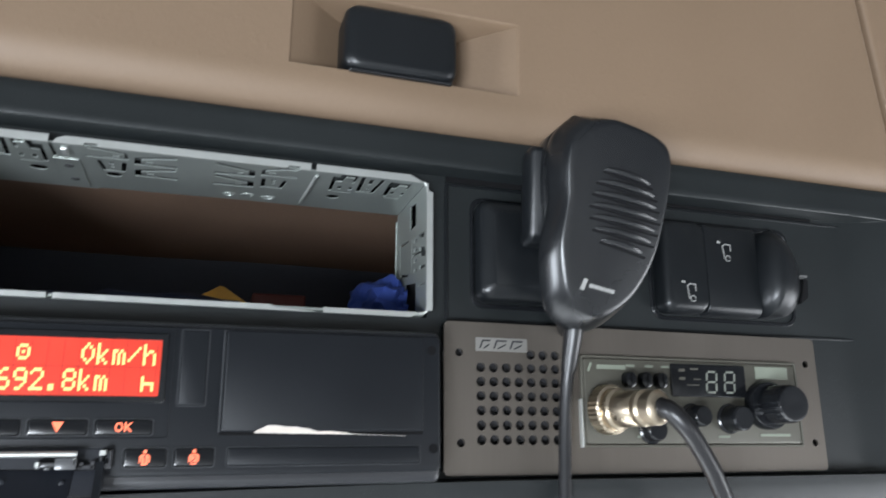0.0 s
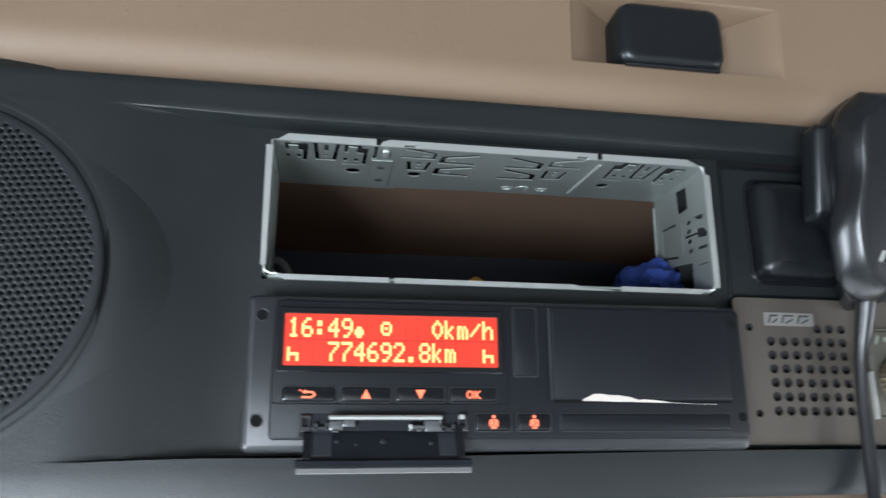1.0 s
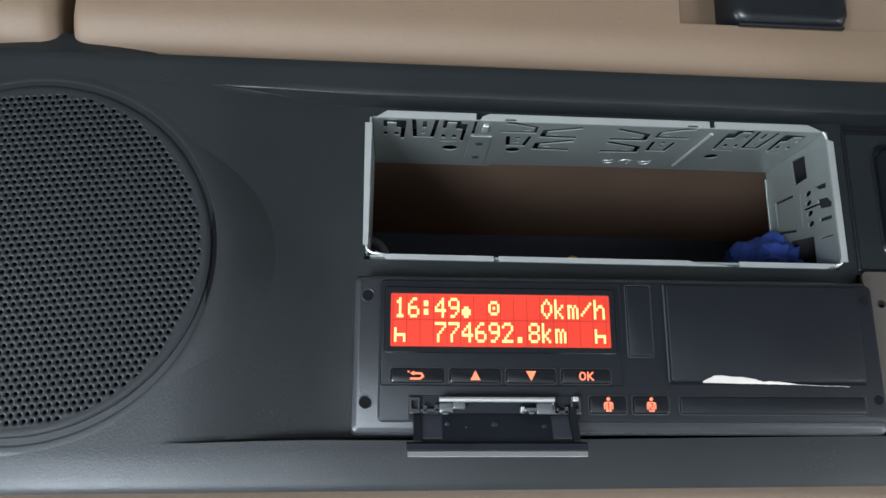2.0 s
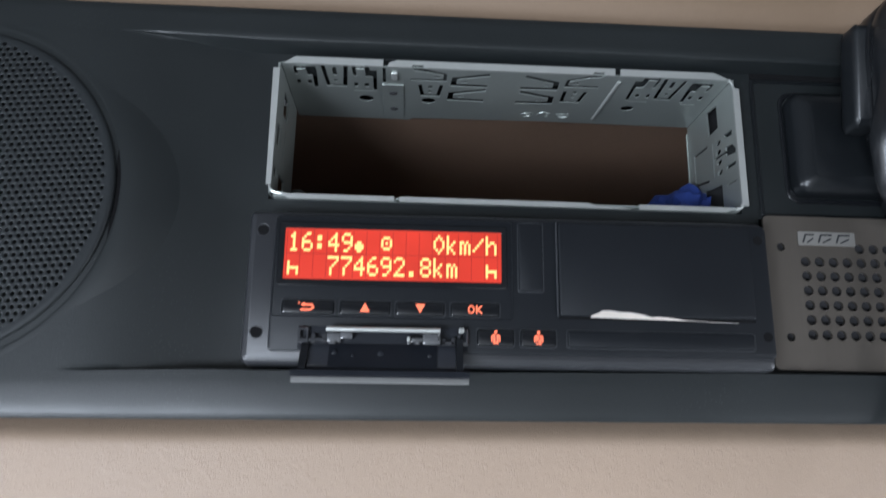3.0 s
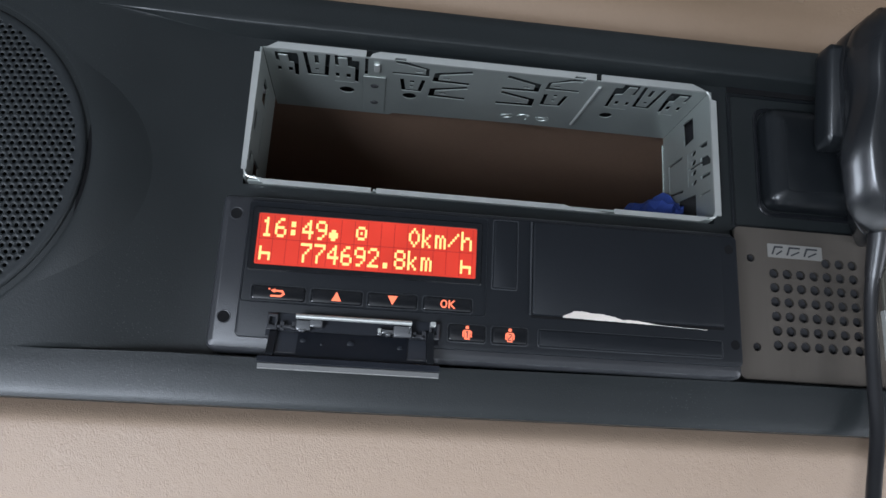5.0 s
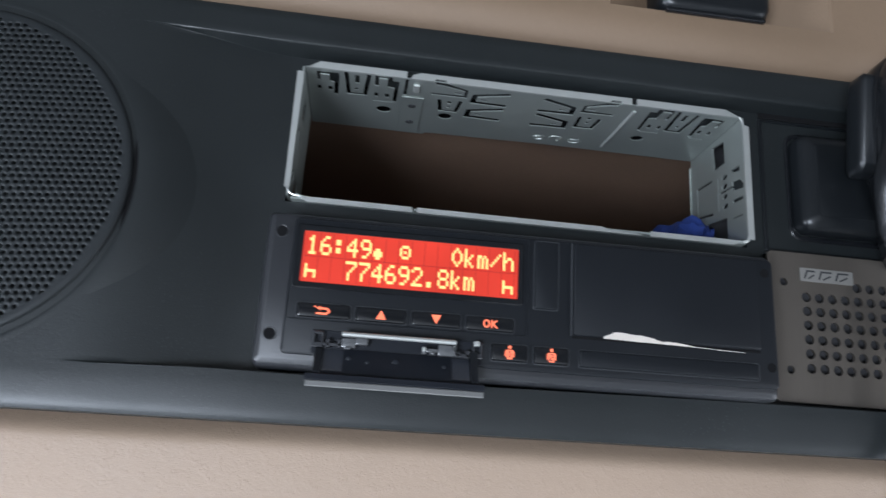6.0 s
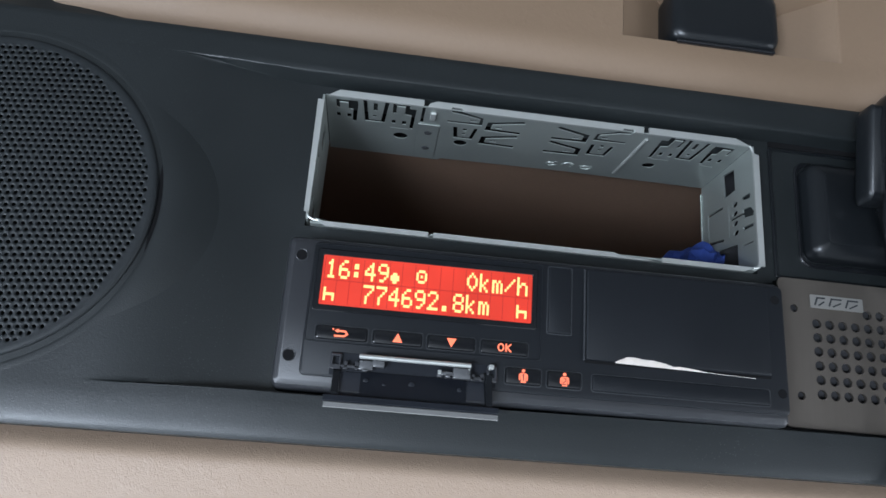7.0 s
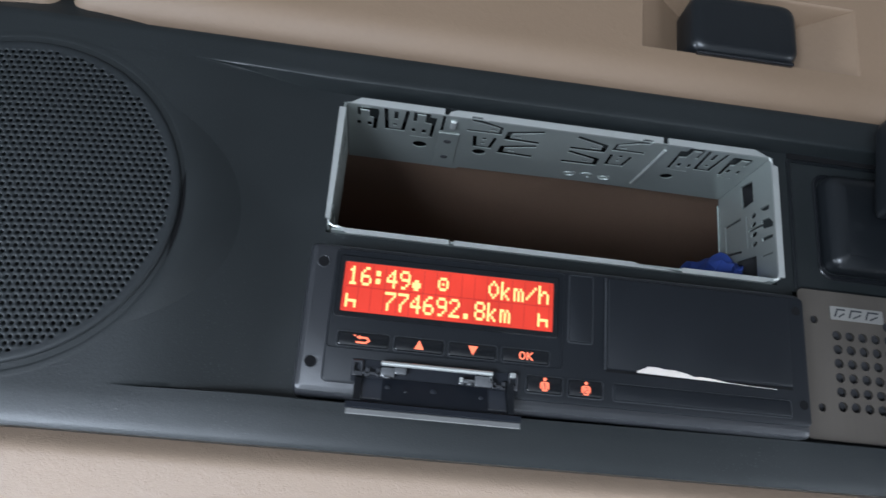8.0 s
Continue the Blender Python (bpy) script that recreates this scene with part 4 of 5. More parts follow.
    # torn paper caught in the drawer's lower edge
    rnd = random.Random(5)
    bm = bmesh.new()
    top = [(26.4, -45.5), (28.6, -44.6), (30.2, -43.7), (33.0, -43.4), (36, -43.8), (41, -44.1), (45, -44.7), (47.4, -45.5), (52, -45.5), (56.5, -45.9), (59, -46.4), (66, -46.6), (78.6, -47.1)]
    line = []
    for (x, z), (x2, z2) in zip(top, top[1:]):
        for i in range(4):
            f = i / 4
            line.append((x + (x2 - x) * f, z + (z2 - z) * f + rnd.uniform(-0.12, 0.12)))
    line.append(top[-1])
    low = [(x, min(z - 0.12, -46.0 - 0.018 * (x - 25) + rnd.uniform(-0.06, 0.06))) for x, z in line]
    a = [bm.verts.new((x, F - 1.15, z)) for x, z in line]
    b = [bm.verts.new((x, F - 0.95, z)) for x, z in low]
    for i in range(len(a) - 1):
        bm.faces.new((a[i], a[i + 1], b[i + 1], b[i]))
    ret = bmesh.ops.solidify(bm, geom=list(bm.faces), thickness=0.12)
    part("paper_scrap", bm, PAPER, t, "torn strip of white paper")
    # card slot with its flap folded down
    bm = bmesh.new()
    box(bm, -74.4, -16.4, F - 0.2, F + 0.3, -58.6, -50.6, 0.15)
    part("tray_slot", bm, TRAY, t, "dark slot behind the open flap")

    def side_prism(bm, prof, x0, x1):
        va = [bm.verts.new((x0, y, z)) for y, z in prof]
        vb = [bm.verts.new((x1, y, z)) for y, z in prof]
        bm.faces.new(va)
        bm.faces.new(vb[::-1])
        for i in range(len(prof)):
            j = (i + 1) % len(prof)
            bm.faces.new((va[i], vb[i], vb[j], va[j]))
        return bm

    def slab(x0, x1, z0, z1, dy, thick):
        """A piece of the flap's slope: it comes forward as it goes down."""
        y = lambda z: F - 1.2 - 0.66 * (-57.2 - z) + dy
        return side_prism(bmesh.new(), [(y(z1), z1), (y(z0), z0), (y(z0) + thick, z0), (y(z1) + thick, z1)], x0, x1)

    tr = part("card_flap", slab(-63.4, -27.2, -66.2, -56.8, 0.0, 1.2), TRAY, t, "smoky black card flap folded down")
    for x0, x1 in ((-70.2, -63.4), (-27.2, -20.8)):
        part("side_window", slab(x0, x1, -64.2, -57.2, 0.5, 0.7), FLAP_WINDOW, tr, "thin grey smoky window")
        part("window_edge", slab(x0, x1, -64.6, -64.2, 0.1, 1.1), CLEAR_GREY, tr)
        part("window_ledge", slab(x0, x1, -66.2, -64.6, 0.0, 1.2), TRAY, tr)
    for x0, x1, top in ((-72.8, -70.4, -56.6), (-20.6, -18.4, -53.8)):
        bm = side_prism(bmesh.new(), [(F - 0.4, top), (F - 2.0, top - 0.6), (-19.2, -65.0), (-19.4, -66.4), (-17.0, -66.4), (F - 0.4, -58.6)], x0, x1)
        part("side_arm", bm, TACHO, tr)
    bm = side_prism(bmesh.new(), [(-17.2, -65.6), (-19.6, -65.7), (-20.6, -66.1), (-20.9, -67.8), (-20.4, -68.3), (-17.4, -68.2)], -75.0, -16.5)
    part("flap_front", bm, TRAY, tr)
    bm = side_prism(bmesh.new(), [(-18.0, -68.1), (-20.5, -68.2), (-20.8, -68.5), (-20.7, -69.9), (-20.3, -70.2), (-18.0, -70.0)], -74.6, -16.7)
    part("flap_lip", bm, GREYEDGE, tr, "worn grey front lip")
    # hinge brackets, steps and clear card guides in the slot
    for x0, x1, z0, z1 in ((-74.2, -70.5, -56.6, -51.2), (-20.0, -16.4, -56.6, -51.0)):
        bm = bmesh.new()
        frame_pad(bm, (x0, x1, z0, z1, 0.4), (x0 + 0.9, x1 - 0.8, z0 + 1.6, z1 - 1.0, 0.2), F + 0.2, F - 1.8, 0.3)
        part("hinge_bracket", bm, SMOKY, tr)
    for x0, x1, z0, z1 in ((-70.5, -64.3, -56.0, -55.0), (-69.6, -68.2, -56.6, -53.8), (-65.8, -64.4, -56.4, -53.6), (-25.8, -20.9, -56.6, -55.4), (-25.6, -24.2, -56.8, -54.6), (-22.4, -21.0, -56.8, -54.2)):
        bm = bmesh.new()
        box(bm, x0, x1, F - 2.6, F + 0.2, z0, z1, 0.25)
        part("slot_step", bm, SMOKY, tr)
    for pieces in (((-64.3, -59.6, -56.4, -53.2), (-59.8, -55.7, -55.2, -52.9), (-63.4, -61.2, -57.0, -56.2)), ((-37.4, -35.8, -56.6, -54.2), (-36.0, -31.8, -56.0, -54.6), (-32.0, -26.0, -56.8, -53.2), (-34.6, -33.0, -56.8, -55.8))):
        bm = bmesh.new()
        for k, (x0, x1, z0, z1) in enumerate(pieces):
            box(bm, x0, x1, F - 3.4 - 0.5 * k, F - 0.2, z0, z1, 0.4)
        part("card_guide", bm, CLEAR_GREY, tr, "clear plastic card guide", smooth=True)
    for x0, x1, z0, z1 in ((-37.3, -36.2, -55.8, -54.3), (-27.0, -26.2, -55.6, -53.2), (-19.8, -18.0, -52.6, -51.0)):
        bm = bmesh.new()
        box(bm, x0, x1, F - 4.4, F - 1.0, z0, z1, 0.25)
        part("metal_tab", bm, ZINC_EDGE, tr, "small bright metal tab")
    # bright bar standing in for the reflection along the clear flap's edge
    bm = bmesh.new()
    tube(bm, [(-64.4, F - 4.4, -52.1), (-46, F - 4.4, -52.1), (-26.1, F - 4.4, -52.1)], 0.85, 16, 2)
    part("flap_glint_bar", bm, ZINC_EDGE, tr, "bright round bar painted as the clear flap's reflecting edge", smooth=True)
    for x, z, q in ((-61.6, -60.0, 0.9), (-55.4, -60.9, 0.5), (-46.0, -60.2, 1.1), (-29.6, -60.6, 0.8)):
        bm = bmesh.new()
        y = F - 1.2 - 0.66 * (-57.2 - z)
        lathe(bm, [(q, y + 0.4), (q, y - 0.25), (q * 0.7, y - 0.35)], x, z, 16)
        part("moulded_stud", bm, TRAY, tr, smooth=True)


tachograph()


# ---- switches beside the slot ----
def switches():
    t = thing("switch_plate", "black plastic switch plate in the console", "switch plate", 190, RECESS, -1)
    bm = bmesh.new()
    frame_pad(bm, (98.6, 316, -2.0, 56.2, 1.2), (100.0, 314.6, -0.8, 55.0, 1.0), RECESS + 1, RECESS - 0.9, 0.4)
    part("plate_rim", bm, SWITCH, t, smooth=True)
    # black strip standing in for the shade under the recess's upper step
    bm = bmesh.new()
    box(bm, 99.0, 290.0, RECESS - 0.5, RECESS + 2, 56.6, 59.6, 0.3)
    part("step_shade_strip", bm, HOLE, t, "black strip painted as the shade under the recess step")
    bm = bmesh.new()
    frame_pad(bm, (109.6, 172.6, 3.8, 51.0, 5.5), (111.2, 170.6, 5.8, 49.0, 4.5), RECESS + 1, RECESS - 0.8, 0.5)
    part("switch_well", bm, GLOSS, t, smooth=True)
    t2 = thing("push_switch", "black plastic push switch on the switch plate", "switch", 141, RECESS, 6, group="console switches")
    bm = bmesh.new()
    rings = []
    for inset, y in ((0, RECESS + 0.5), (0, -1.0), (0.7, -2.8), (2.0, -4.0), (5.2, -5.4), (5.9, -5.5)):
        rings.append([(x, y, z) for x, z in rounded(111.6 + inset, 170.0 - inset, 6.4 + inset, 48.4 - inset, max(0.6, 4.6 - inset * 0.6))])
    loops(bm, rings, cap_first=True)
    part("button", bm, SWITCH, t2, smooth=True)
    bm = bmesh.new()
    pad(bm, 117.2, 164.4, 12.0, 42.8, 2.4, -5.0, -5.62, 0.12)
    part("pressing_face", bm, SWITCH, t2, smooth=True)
    bm = bmesh.new()
    frame_pad(bm, (194.6, 274.0, 3.4, 50.6, 6.0), (196.4, 272.2, 5.2, 48.8, 5.2), RECESS + 1, RECESS - 0.8, 0.5)
    part("switch_well", bm, GLOSS, t, smooth=True)
    t3 = thing("rocker_switch", "black rocker switch with door lock symbols", "switch", 240, RECESS, 6, group="console switches")
    for a, b, low, cut_a, cut_b in ((197.0, 219.5, 0, 1.0, 0.2), (219.7, 249.0, 1.2, 0.2, 0.2)):
        bm = bmesh.new()
        rings = []
        for inset, y in ((0, RECESS + 0.5), (0, -1.6 + low), (0.7, -3.2 + low), (1.8, -4.2 + low), (3.4, -4.8 + low)):
            rings.append([(x, y, z) for x, z in rounded(a + inset * cut_a, b - inset * cut_b, 6.0 + inset, 47.8 - inset * 0.7, max(0.5, 4.0 * cut_a + 0.4 - inset * 0.5 * cut_a))])
        loops(bm, rings, cap_first=True)
        part("rocker_half", bm, SWITCH, t3, smooth=True)
    # swelling grip at the end, with a ridge and a rim round its far side
    shape = smooth_line([(252, 6.4, 0), (262, 6.8, 0), (268.4, 12, 0), (270.4, 22, 0), (269.0, 33, 0), (264.0, 43, 0), (258, 47.4, 0), (252.4, 45.4, 0), (249.2, 38, 0), (247.6, 26, 0), (248.4, 12, 0), (252, 6.4, 0)], 5)[:-1]
    bm = bmesh.new()
    rings = []
    for k, y in ((1.0, RECESS + 0.5), (1.0, -2.2), (0.95, -4.4), (0.80, -8.0), (0.56, -10.8), (0.30, -12.0), (0.08, -12.3)):
        rings.append([(256.6 + (p.x - 256.6) * k, y, 26 + (p.y - 26) * (0.12 + 0.88 * k)) for p in shape])
    loops(bm, rings, cap_first=True)
    grip = part("end_grip", bm, SWITCH, t3, smooth=True)
    bm = bmesh.new()
    tube(bm, [(258.4, -1.6, 47.6), (264.6, -2.4, 43.2), (269.4, -3.0, 33.2), (270.6, -3.2, 24.4)], lambda f: 1.3, 10)
    part("grip_rim", bm, SWITCH, grip, smooth=True)
    bm = bmesh.new()
    prism(bm, [(265.2, 12.0), (269.4, 15.0), (270.4, 23.0), (268.2, 23.6), (266.6, 17.0)], -3.0, -9.6)
    part("notch", bm, HOLE, grip, "dark notch")
    bm = bmesh.new()
    prism(bm, [(265.6, 24.2), (270.2, 24.4), (270.2, 25.4), (265.8, 25.2)], -3.0, -9.9)
    part("notch_edge", bm, GREYEDGE, grip)
    for cx, cz, f in ((231.5, 35.0, -3.65), (210.0, 15.0, -4.85)):
        bm = bmesh.new()
        prism(bm, stroke([(cx - 1.2, cz - 3.2), (cx - 1.8, cz + 2.6), (cx - 0.4, cz + 3.6), (cx + 2.4, cz + 3.4), (cx + 2.4, cz + 0.4)], 0.6), f, f - 0.08)
        prism(bm, stroke([(cx + 0.7 + 1.3 * math.cos(radians(a)), cz - 3.0 + 1.3 * math.sin(radians(a))) for a in range(0, 331, 30)], 0.5), f, f - 0.08)
        prism(bm, stroke([(cx - 4.6, cz + 4.4), (cx - 2.8, cz + 4.2)], 1.1), f, f - 0.08)
        part("symbol", bm, WHITEPR, t3, "pale printed door symbol")


switches()


# ---- two-way radio behind a steel plate ----
def radio():
    t = thing("steel_speaker_plate", "brushed steel plate with a grid of speaker holes", "plate", 188, 0, -61)
    holes = []
    cols, rows = 7, 6
    for j in range(rows):
        for i in range(cols):
            holes.append(disc(112.4 + 5.4 * i, -20.4 - 5.55 * j, 1.92, 1.92, 16))
    for i in (4, 5, 6):
        holes.append(disc(112.4 + 5.4 * i, -14.9, 1.92, 1.92, 16))
    for x, z in ((103.4, -14.9), (104.0, -49.2), (272.2, -14.4), (272.6, -49.2)):
        holes.append(disc(x, z, 1.6, 1.6, 16))
    holes.append(rounded(157, 264, -49.5, -15.5, 1)[::-1])
    plate = sheet(rounded(97.2, 278.2, -61.2, -2.6, 2.2), holes, lambda a, b, c: Vector((a, 1.2 - c, b)), 1.2)
    part("plate", plate, STEEL, t)
    bm = bmesh.new()
    box(bm, 99.5, 155, 4.0, 6, -60, -4)
    part("backing", bm, VOID, t)
    bm = bmesh.new()
    prism(bm, rounded(110.2, 132.4, -14.0, -8.6, 0.4, 2), 0.1, -0.35)
    badge = part("badge", bm, SILVER_LBL, t, "small silver badge with plain bars")
    bm = bmesh.new()
    for a, b in ((112, 116.5), (118, 123.5), (125, 130.5)):
        prism(bm, stroke([(a, -12.9), (a + 1.2, -9.8), (b, -9.8)], 0.7), -0.3, -0.42)
        prism(bm, stroke([(a + 1.6, -12.9), (b - 0.4, -11.2)], 0.6), -0.3, -0.42)
    part("badge_bars", bm, EDGE, badge)
    r = thing("cb_radio", "two-way radio with olive-grey metal face and knobs", "radio", 210, 0, -49)
    bm = bmesh.new()
    frame_pad(bm, (155.6, 265.4, -51.0, -14.0, 1.4), (156.6, 264.4, -50.0, -15.0, 1.0), 3.0, -1.5, 0.3)
    part("face_rim", bm, CBFACE, r, smooth=True)
    bm = bmesh.new()
    box(bm, 154.7, 155.4, -2.2, 0.5, -51.0, -32.0, 0.15)
    part("side_strip", bm, ZINC_EDGE, r, "bright metal strip")
    bm = bmesh.new()
    pad(bm, 157.0, 264.0, -49.6, -15.4, 1.0, 5, -1.2, 0.4)
    part("face", bm, CBFACE, r, smooth=True)
    bm = bmesh.new()
    pad(bm, 198.2, 236.4, -30.2, -16.4, 1.0, 0, -1.9, 0.3)
    win = part("display_window", bm, GLOSS, r, smooth=True)
    bm = bmesh.new()
    for x in (215.6, 224.9):
        h, wd = 8.8, 5.0
        for a, b in (((0, 0), (wd, 0)), ((0, h / 2), (wd, h / 2)), ((0, h), (wd, h)), ((0, 0), (0, h / 2)), ((0, h / 2), (0, h)), ((wd, 0), (wd, h / 2)), ((wd, h / 2), (wd, h))):
            d = Vector(b) - Vector(a)
            p, q = Vector(a) + d * 0.12, Vector(b) - d * 0.12
            sl = 0.8
            prism(bm, stroke([(x + p.x + p.y / h * sl, -28.2 + p.y), (x + q.x + q.y / h * sl, -28.2 + q.y)], 0.9), -1.85, -2.05)
    part("digit_segments", bm, LEDOFF, win, "two pale unlit figure-eight digits")
    bm = bmesh.new()
    for x, z, wd, h in ((202.2, -18.5, 3, 1.2), (202.2, -22, 3, 1.2), (208, -18, 4, 0.8), (206, -25, 6, 0.5), (209.5, -22.5, 3.4, 0.5)):
        box(bm, x, x + wd, -2.0, -1.85, z - h, z)
    part("dim_marks", bm, CBFACE, win)
    bm = bmesh.new()
    box(bm, 242.4, 260.0, -1.5, -1.0, -21.8, -16.4, 0.1)
    part("pale_label", bm, GREENLBL, r, "pale green printed label")
    bm = bmesh.new()
    prism(bm, stroke([(159.0, -20.6), (160.4, -17.2)], 1.1), -1.1, -1.4)
    part("printed_bar", bm, GREENLBL, r)
    bars = [(163.0, 176.5, -19.6, -17.8), (242, 258, -46.6, -45.4)]
    bars += [(x - 2, x + 2, -18.4, -17.4) for x in (179, 188, 196)]
    bars += [(x - wd / 2, x + wd / 2, -47.2, -46.2) for x, wd in ((204, 5), (223, 6), (183, 5))]
    for xa, xb, za, zb in bars:
        bm = bmesh.new()
        box(bm, xa, xb, -1.4, -1.1, za, zb)
        part("printed_bar", bm, GREENLBL, r)
    for x in (176.9, 184.6, 192.1):
        bm = bmesh.new()
        pad(bm, x - 2.5, x + 2.5, -27.2, -20.6, 2.4, 0, -5.3, 0.7)
        part("push_button", bm, GLOSS, r, smooth=True)
    for x, z, rad, ln in ((207.4, -38.4, 4.6, 10), (226.4, -39.2, 5.5, 11), (187.0, -44.0, 5.0, 7)):
        bm = bmesh.new()
        lathe(bm, [(rad + 0.8, 0), (rad + 0.8, -1.8), (rad, -2.4), (rad * 0.93, -ln + 0.8), (rad * 0.8, -ln), (0.4, -ln)], x, z, 28)
        part("small_knob", bm, GLOSS, r, smooth=True)
    bm = bmesh.new()
    lathe(bm, [(10.5, 0), (10.5, -5), (9.8, -6)], 245.6, -33.3, 40)
    kn = part("volume_ring", bm, GLOSS, r, smooth=True)
    bm = bmesh.new()
    n = 72
    prof = [(8.2, -5), (7.7, -17), (7.2, -18.2), (5.8, -18.4), (0.4, -17.8)]
    rings = [[(246.4 + (q + (0.25 if (i // 2) % 2 and q > 7.5 else 0)) * math.cos(2 * math.pi * i / n), y, -33.2 + (q + (0.25 if (i // 2) % 2 and q > 7.5 else 0)) * math.sin(2 * math.pi * i / n)) for i in range(n)] for q, y in prof]
    loops(bm, rings, cap_first=True)
    part("volume_knob", bm, GLOSS, kn, smooth=True)
    # screwed plug and cable
    p = thing("microphone_plug", "nickel-plated screw plug with a black rubber cable", "plug", 162, -1, -36)
    axis = Matrix.Translation((165.0, -1.2, -36.2)) @ Matrix.Rotation(radians(15), 4, "Z") @ Matrix.Diagonal((1, 1.14, 1, 1))

    def turned(profile, name, mat, label="", n=40, knurl=None):
        bm = bmesh.new()
        rings = []
        for q, y in profile:
            k = 0.35 if knurl and knurl[0] <= -y <= knurl[1] else 0
            rings.append([(( q + (k if i % 2 else 0)) * math.cos(2 * math.pi * i / n), y, (q + (k if i % 2 else 0)) * math.sin(2 * math.pi * i / n)) for i in range(n)])
        loops(bm, rings, cap_first=True)
        bm.transform(axis)
        return part(name, bm, mat, p, label, smooth=knurl is None)

    turned([(8.6, 0), (8.6, -0.5), (9.6, -1.0), (9.6, -5.4), (8.8, -6.0)], "knurled_ring", CHROME, "knurled nickel ring", 64, (0.9, 5.5))
    turned([(7.6, -5.8), (8.3, -6.4), (8.3, -8.2), (7.2, -9.0), (7.0, -17.0), (6.6, -17.6)], "barrel", CHROME)
    turned([(6.4, -17.5), (7.0, -18.2), (7.0, -20.0), (6.0, -20.8), (6.0, -21.6), (6.8, -22.2), (6.6, -25.6), (5.6, -26.6), (3.6, -27.0)], "clamp_nut", CHROME)
    tip = axis @ Vector((0, -26, 0))
    bm = bmesh.new()
    tube(bm, [tip, tip + Vector((1.8, -4.0, -1.6)), (178.4, -35.5, -42.4), (184.0, -34.8, -49), (191.4, -33, -59.5), (198, -31, -71.5), (208, -29, -88), (208, -30, -112), (196, -32, -138), (176, -34, -156)], lambda f: 4.0 - 0.6 * min(1, f * 3.5), 16)
    part("cable", bm, RUBBER, p, "black rubber cable", smooth=True)


radio()


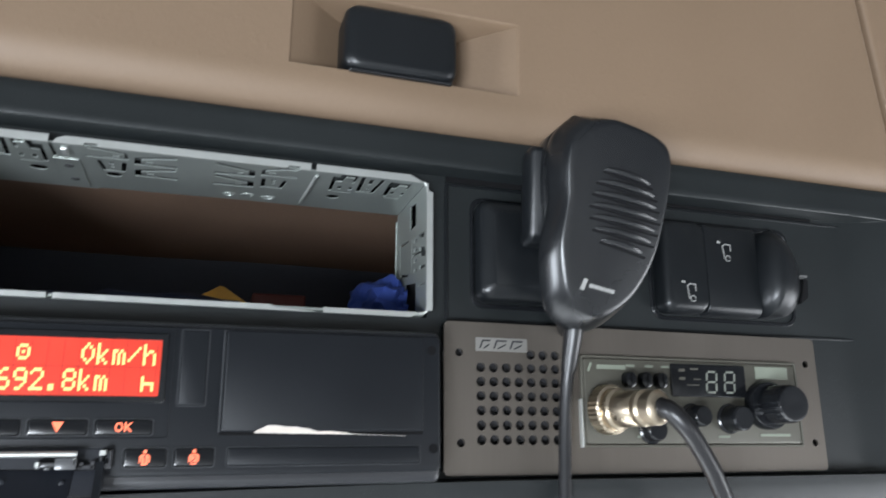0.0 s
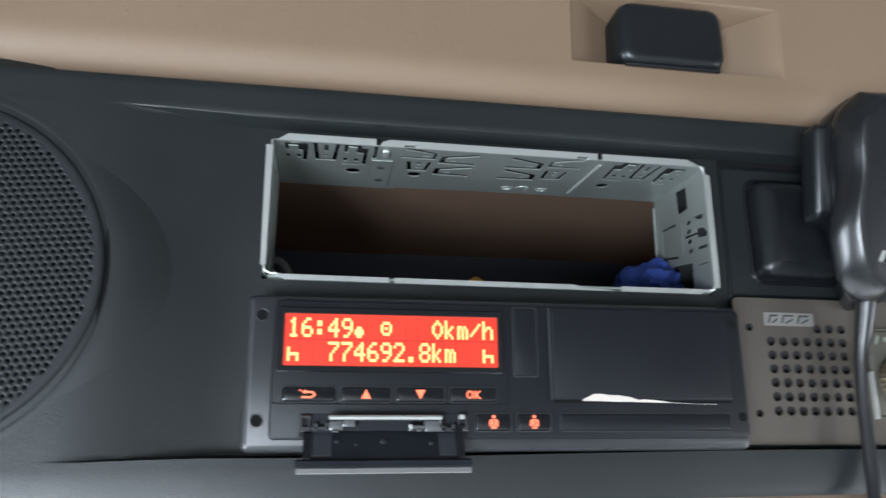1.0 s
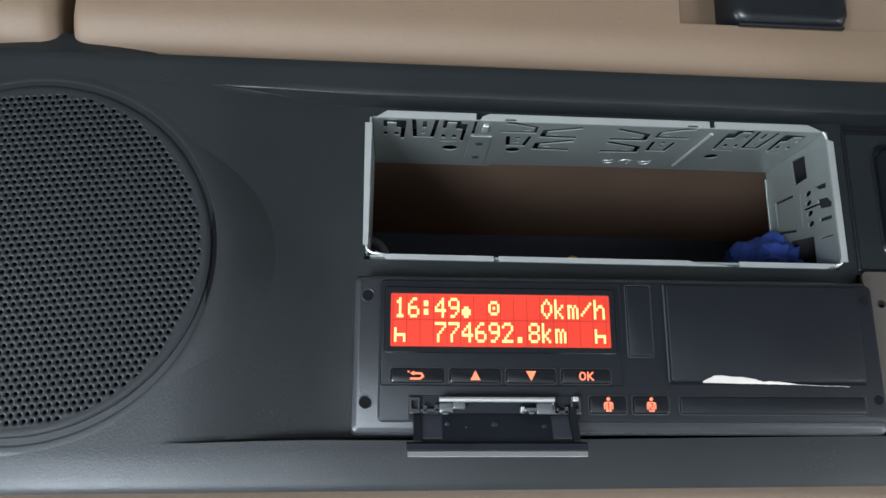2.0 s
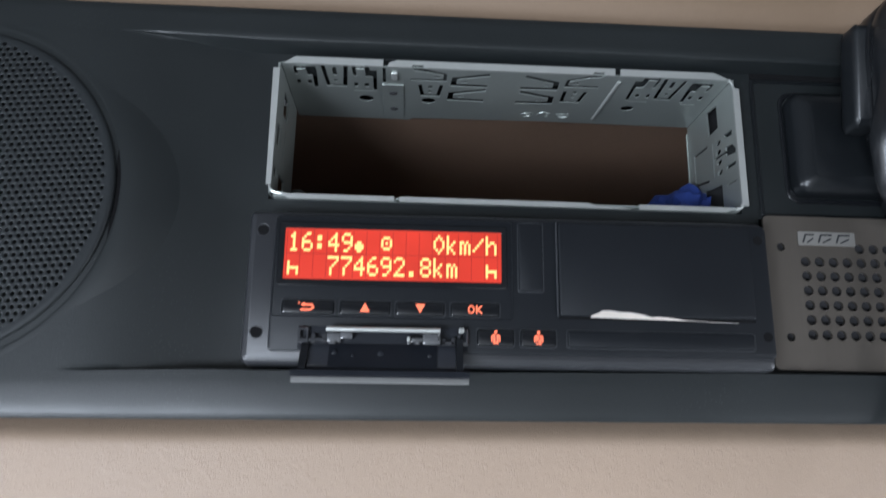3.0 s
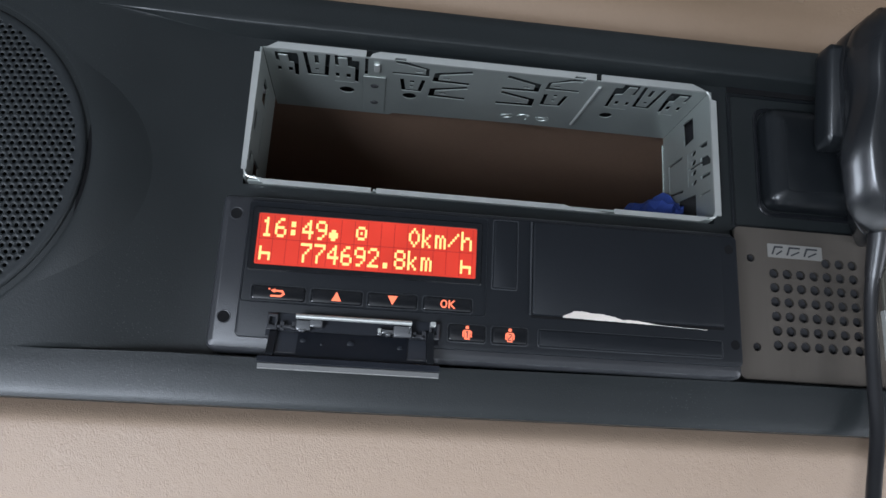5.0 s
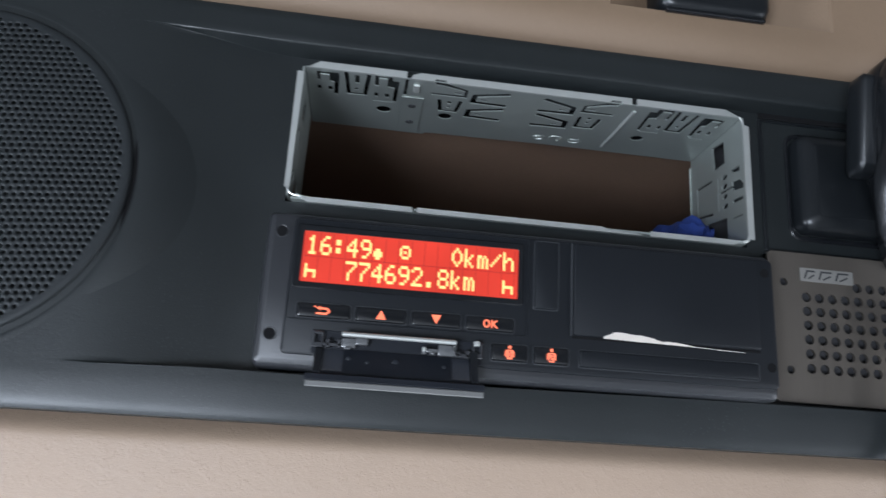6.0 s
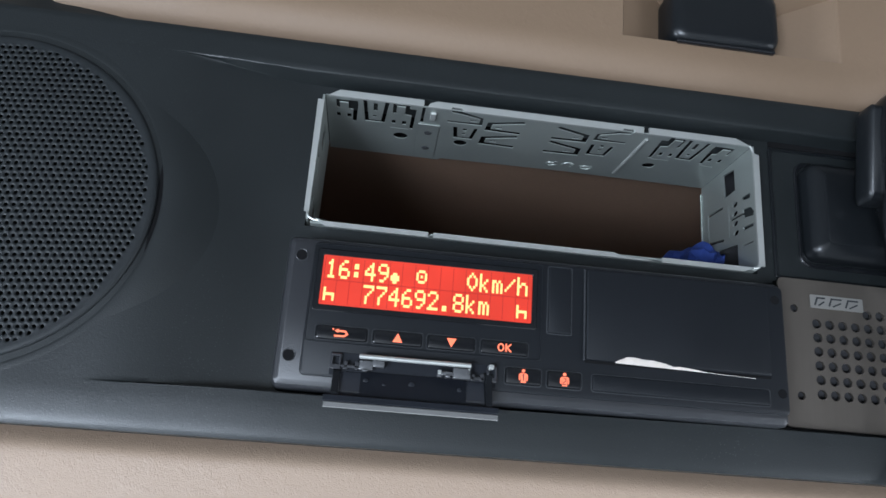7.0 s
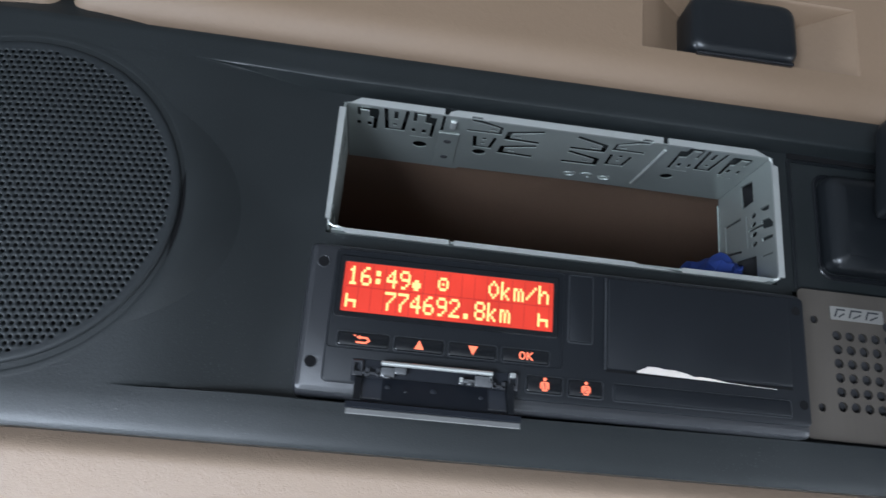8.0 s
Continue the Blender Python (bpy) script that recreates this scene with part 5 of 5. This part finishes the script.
# ---- hand microphone ----
def microphone():
    t = thing("hand_microphone", "black plastic hand microphone hanging on the console", "microphone", 155, -12, -8)
    outline = smooth_line([(137, 73.6, 0), (150, 73.4, 0), (168, 69.0, 0), (175.6, 63.0, 0), (177.0, 51, 0), (175.4, 34, 0), (172.0, 18, 0), (164.0, 3, 0), (153, -5.8, 0), (144.6, -6.8, 0), (138.2, 0, 0), (134.4, 14, 0), (130.8, 36, 0), (128.6, 56, 0), (130.6, 66.4, 0), (137, 73.6, 0)], 6)[:-1]
    outline = [Vector((153.4 + 1.05 * (p.x - 152.8), p.y, 0)) for p in outline]
    cx, cz = 153.4, 35.0

    def ring(k, y, shift=0.0):
        """The outline drawn in by k; shift moves the near side of the foot out or in."""
        out = []
        for p in outline:
            foot, near = ease((46 - p.y) / 30), ease((cx - 1 - p.x) / 16)
            m = 1 - (1 - k) * (0.42 * near + 0.26 * (1 - near))
            out.append((cx + (p.x - cx) * m + shift * foot * near, y, cz + (p.y - cz) * m))
        return out

    def tip(bm):
        """Leans a piece: the foot towards the console, the head out."""
        for v in bm.verts:
            v.co.y += 0.27 * (62 - v.co.z)
        return bm

    bm = bmesh.new()
    loops(bm, [ring(0.88, -18, 6), ring(0.96, -18.6, 5.6), ring(1.0, -21, 5), ring(1.0, -30.6, -1.2), ring(0.985, -31.0, -1.2)], cap_first=True, cap_last=True)
    part("back_shell", tip(bm), MICBLK, t, smooth=True)
    bm = bmesh.new()
    loops(bm, [ring(0.975, -31.2, -1.4), ring(0.99, -31.6, -1.6), ring(0.99, -34.6, -5.0), ring(0.985, -36.0, -6.6), ring(0.95, -37.4, -6.9), ring(0.80, -41.6, -5.5), ring(0.66, -45.0, -4.5), ring(0.60, -45.6, -4.1), ring(0.54, -45.85, -3.6), ring(0.40, -45.95, -3)], cap_first=True, cap_last=True)
    front = part("front_shell", tip(bm), MICBLK, t, smooth=True)
    for i in range(7):
        z = 49.5 - 4.3 * i
        bm = bmesh.new()
        half = (11.0, 13.5, 15.0, 15.5, 15.0, 13.5, 10.0)[i]
        c = 157.5
        prism(bm, stroke([(c - half, z + 0.6), (c, z - 1.7), (c + half, z - 3.9)], 0.8), -45.6, -46.0)
        part("grille_slot", tip(bm), HOLE, front)
        bm = bmesh.new()
        tube(bm, [(c - half, -45.2, z + 1.8), (c - half * 0.5, -46.4, z + 1.0), (c, -46.9, z), (c + half * 0.5, -46.6, z - 1.1), (c + half, -45.0, z - 2.2)], lambda f: 0.3 + 0.85 * math.sin(math.pi * min(1, max(0, f))) ** 0.5, 10, 4)
        part("grille_bar", tip(bm), MICBLK, front, smooth=True)
    bm = bmesh.new()
    pad(bm, 140.6, 157.0, 3.6, 11.0, 1.2, -44.6, -46.08, 0.1)
    lab = part("name_plate", tip(bm), MICBLK, front)
    bm = bmesh.new()
    prism(bm, stroke([(141.4, 6.6), (142.9, 10.6)], 1.7), -46.05, -46.3)
    for a, b in ((144.4, 146.4), (146.6, 148.6), (148.8, 150.9), (151.1, 153.2), (153.4, 155.2)):
        prism(bm, stroke([(a, 8.2 - 0.18 * (a - 145)), (b, 8.2 - 0.18 * (b - 145))], 1.4), -46.05, -46.3)
    part("name_bars", tip(bm), WHITEPR, lab)
    bm = bmesh.new()
    rings = []
    for inset, x in ((0, 132.5), (0, 125.6), (0.8, 124.6), (2.4, 124.1)):
        rings.append([(x + 0.07 * (57 - z), y, z) for y, z in rounded(-29 + inset, -18 - inset, 27 + inset, 64 - inset, 3)])
    loops(bm, rings, cap_first=True)
    part("talk_key", tip(bm), SWITCH, t, smooth=True)
    bm = bmesh.new()
    box(bm, 148, 164, -15.5, 3.5, 38, 56, 1.2)
    part("hanger_bracket", bm, GLOSS, t, "black holder behind the microphone")
    bm = bmesh.new()
    tube(bm, [(145.4, -17, 3), (145.6, -15.5, -6), (145.2, -13, -15), (144.8, -11, -22)], lambda f: 4.4 - 1.5 * f, 16)
    part("strain_relief", bm, RUBBER, t, smooth=True)
    bm = bmesh.new()
    tube(bm, [(145.0, -12.8, -16), (144.6, -9.5, -28), (143.8, -8.4, -44), (142.6, -9.0, -62), (141.0, -10.5, -78), (135, -13.5, -100), (129, -17, -124), (134, -22, -145), (152, -28, -158), (176, -34, -156)], 2.5, 14)
    part("cable", bm, RUBBER, t, smooth=True)



microphone()
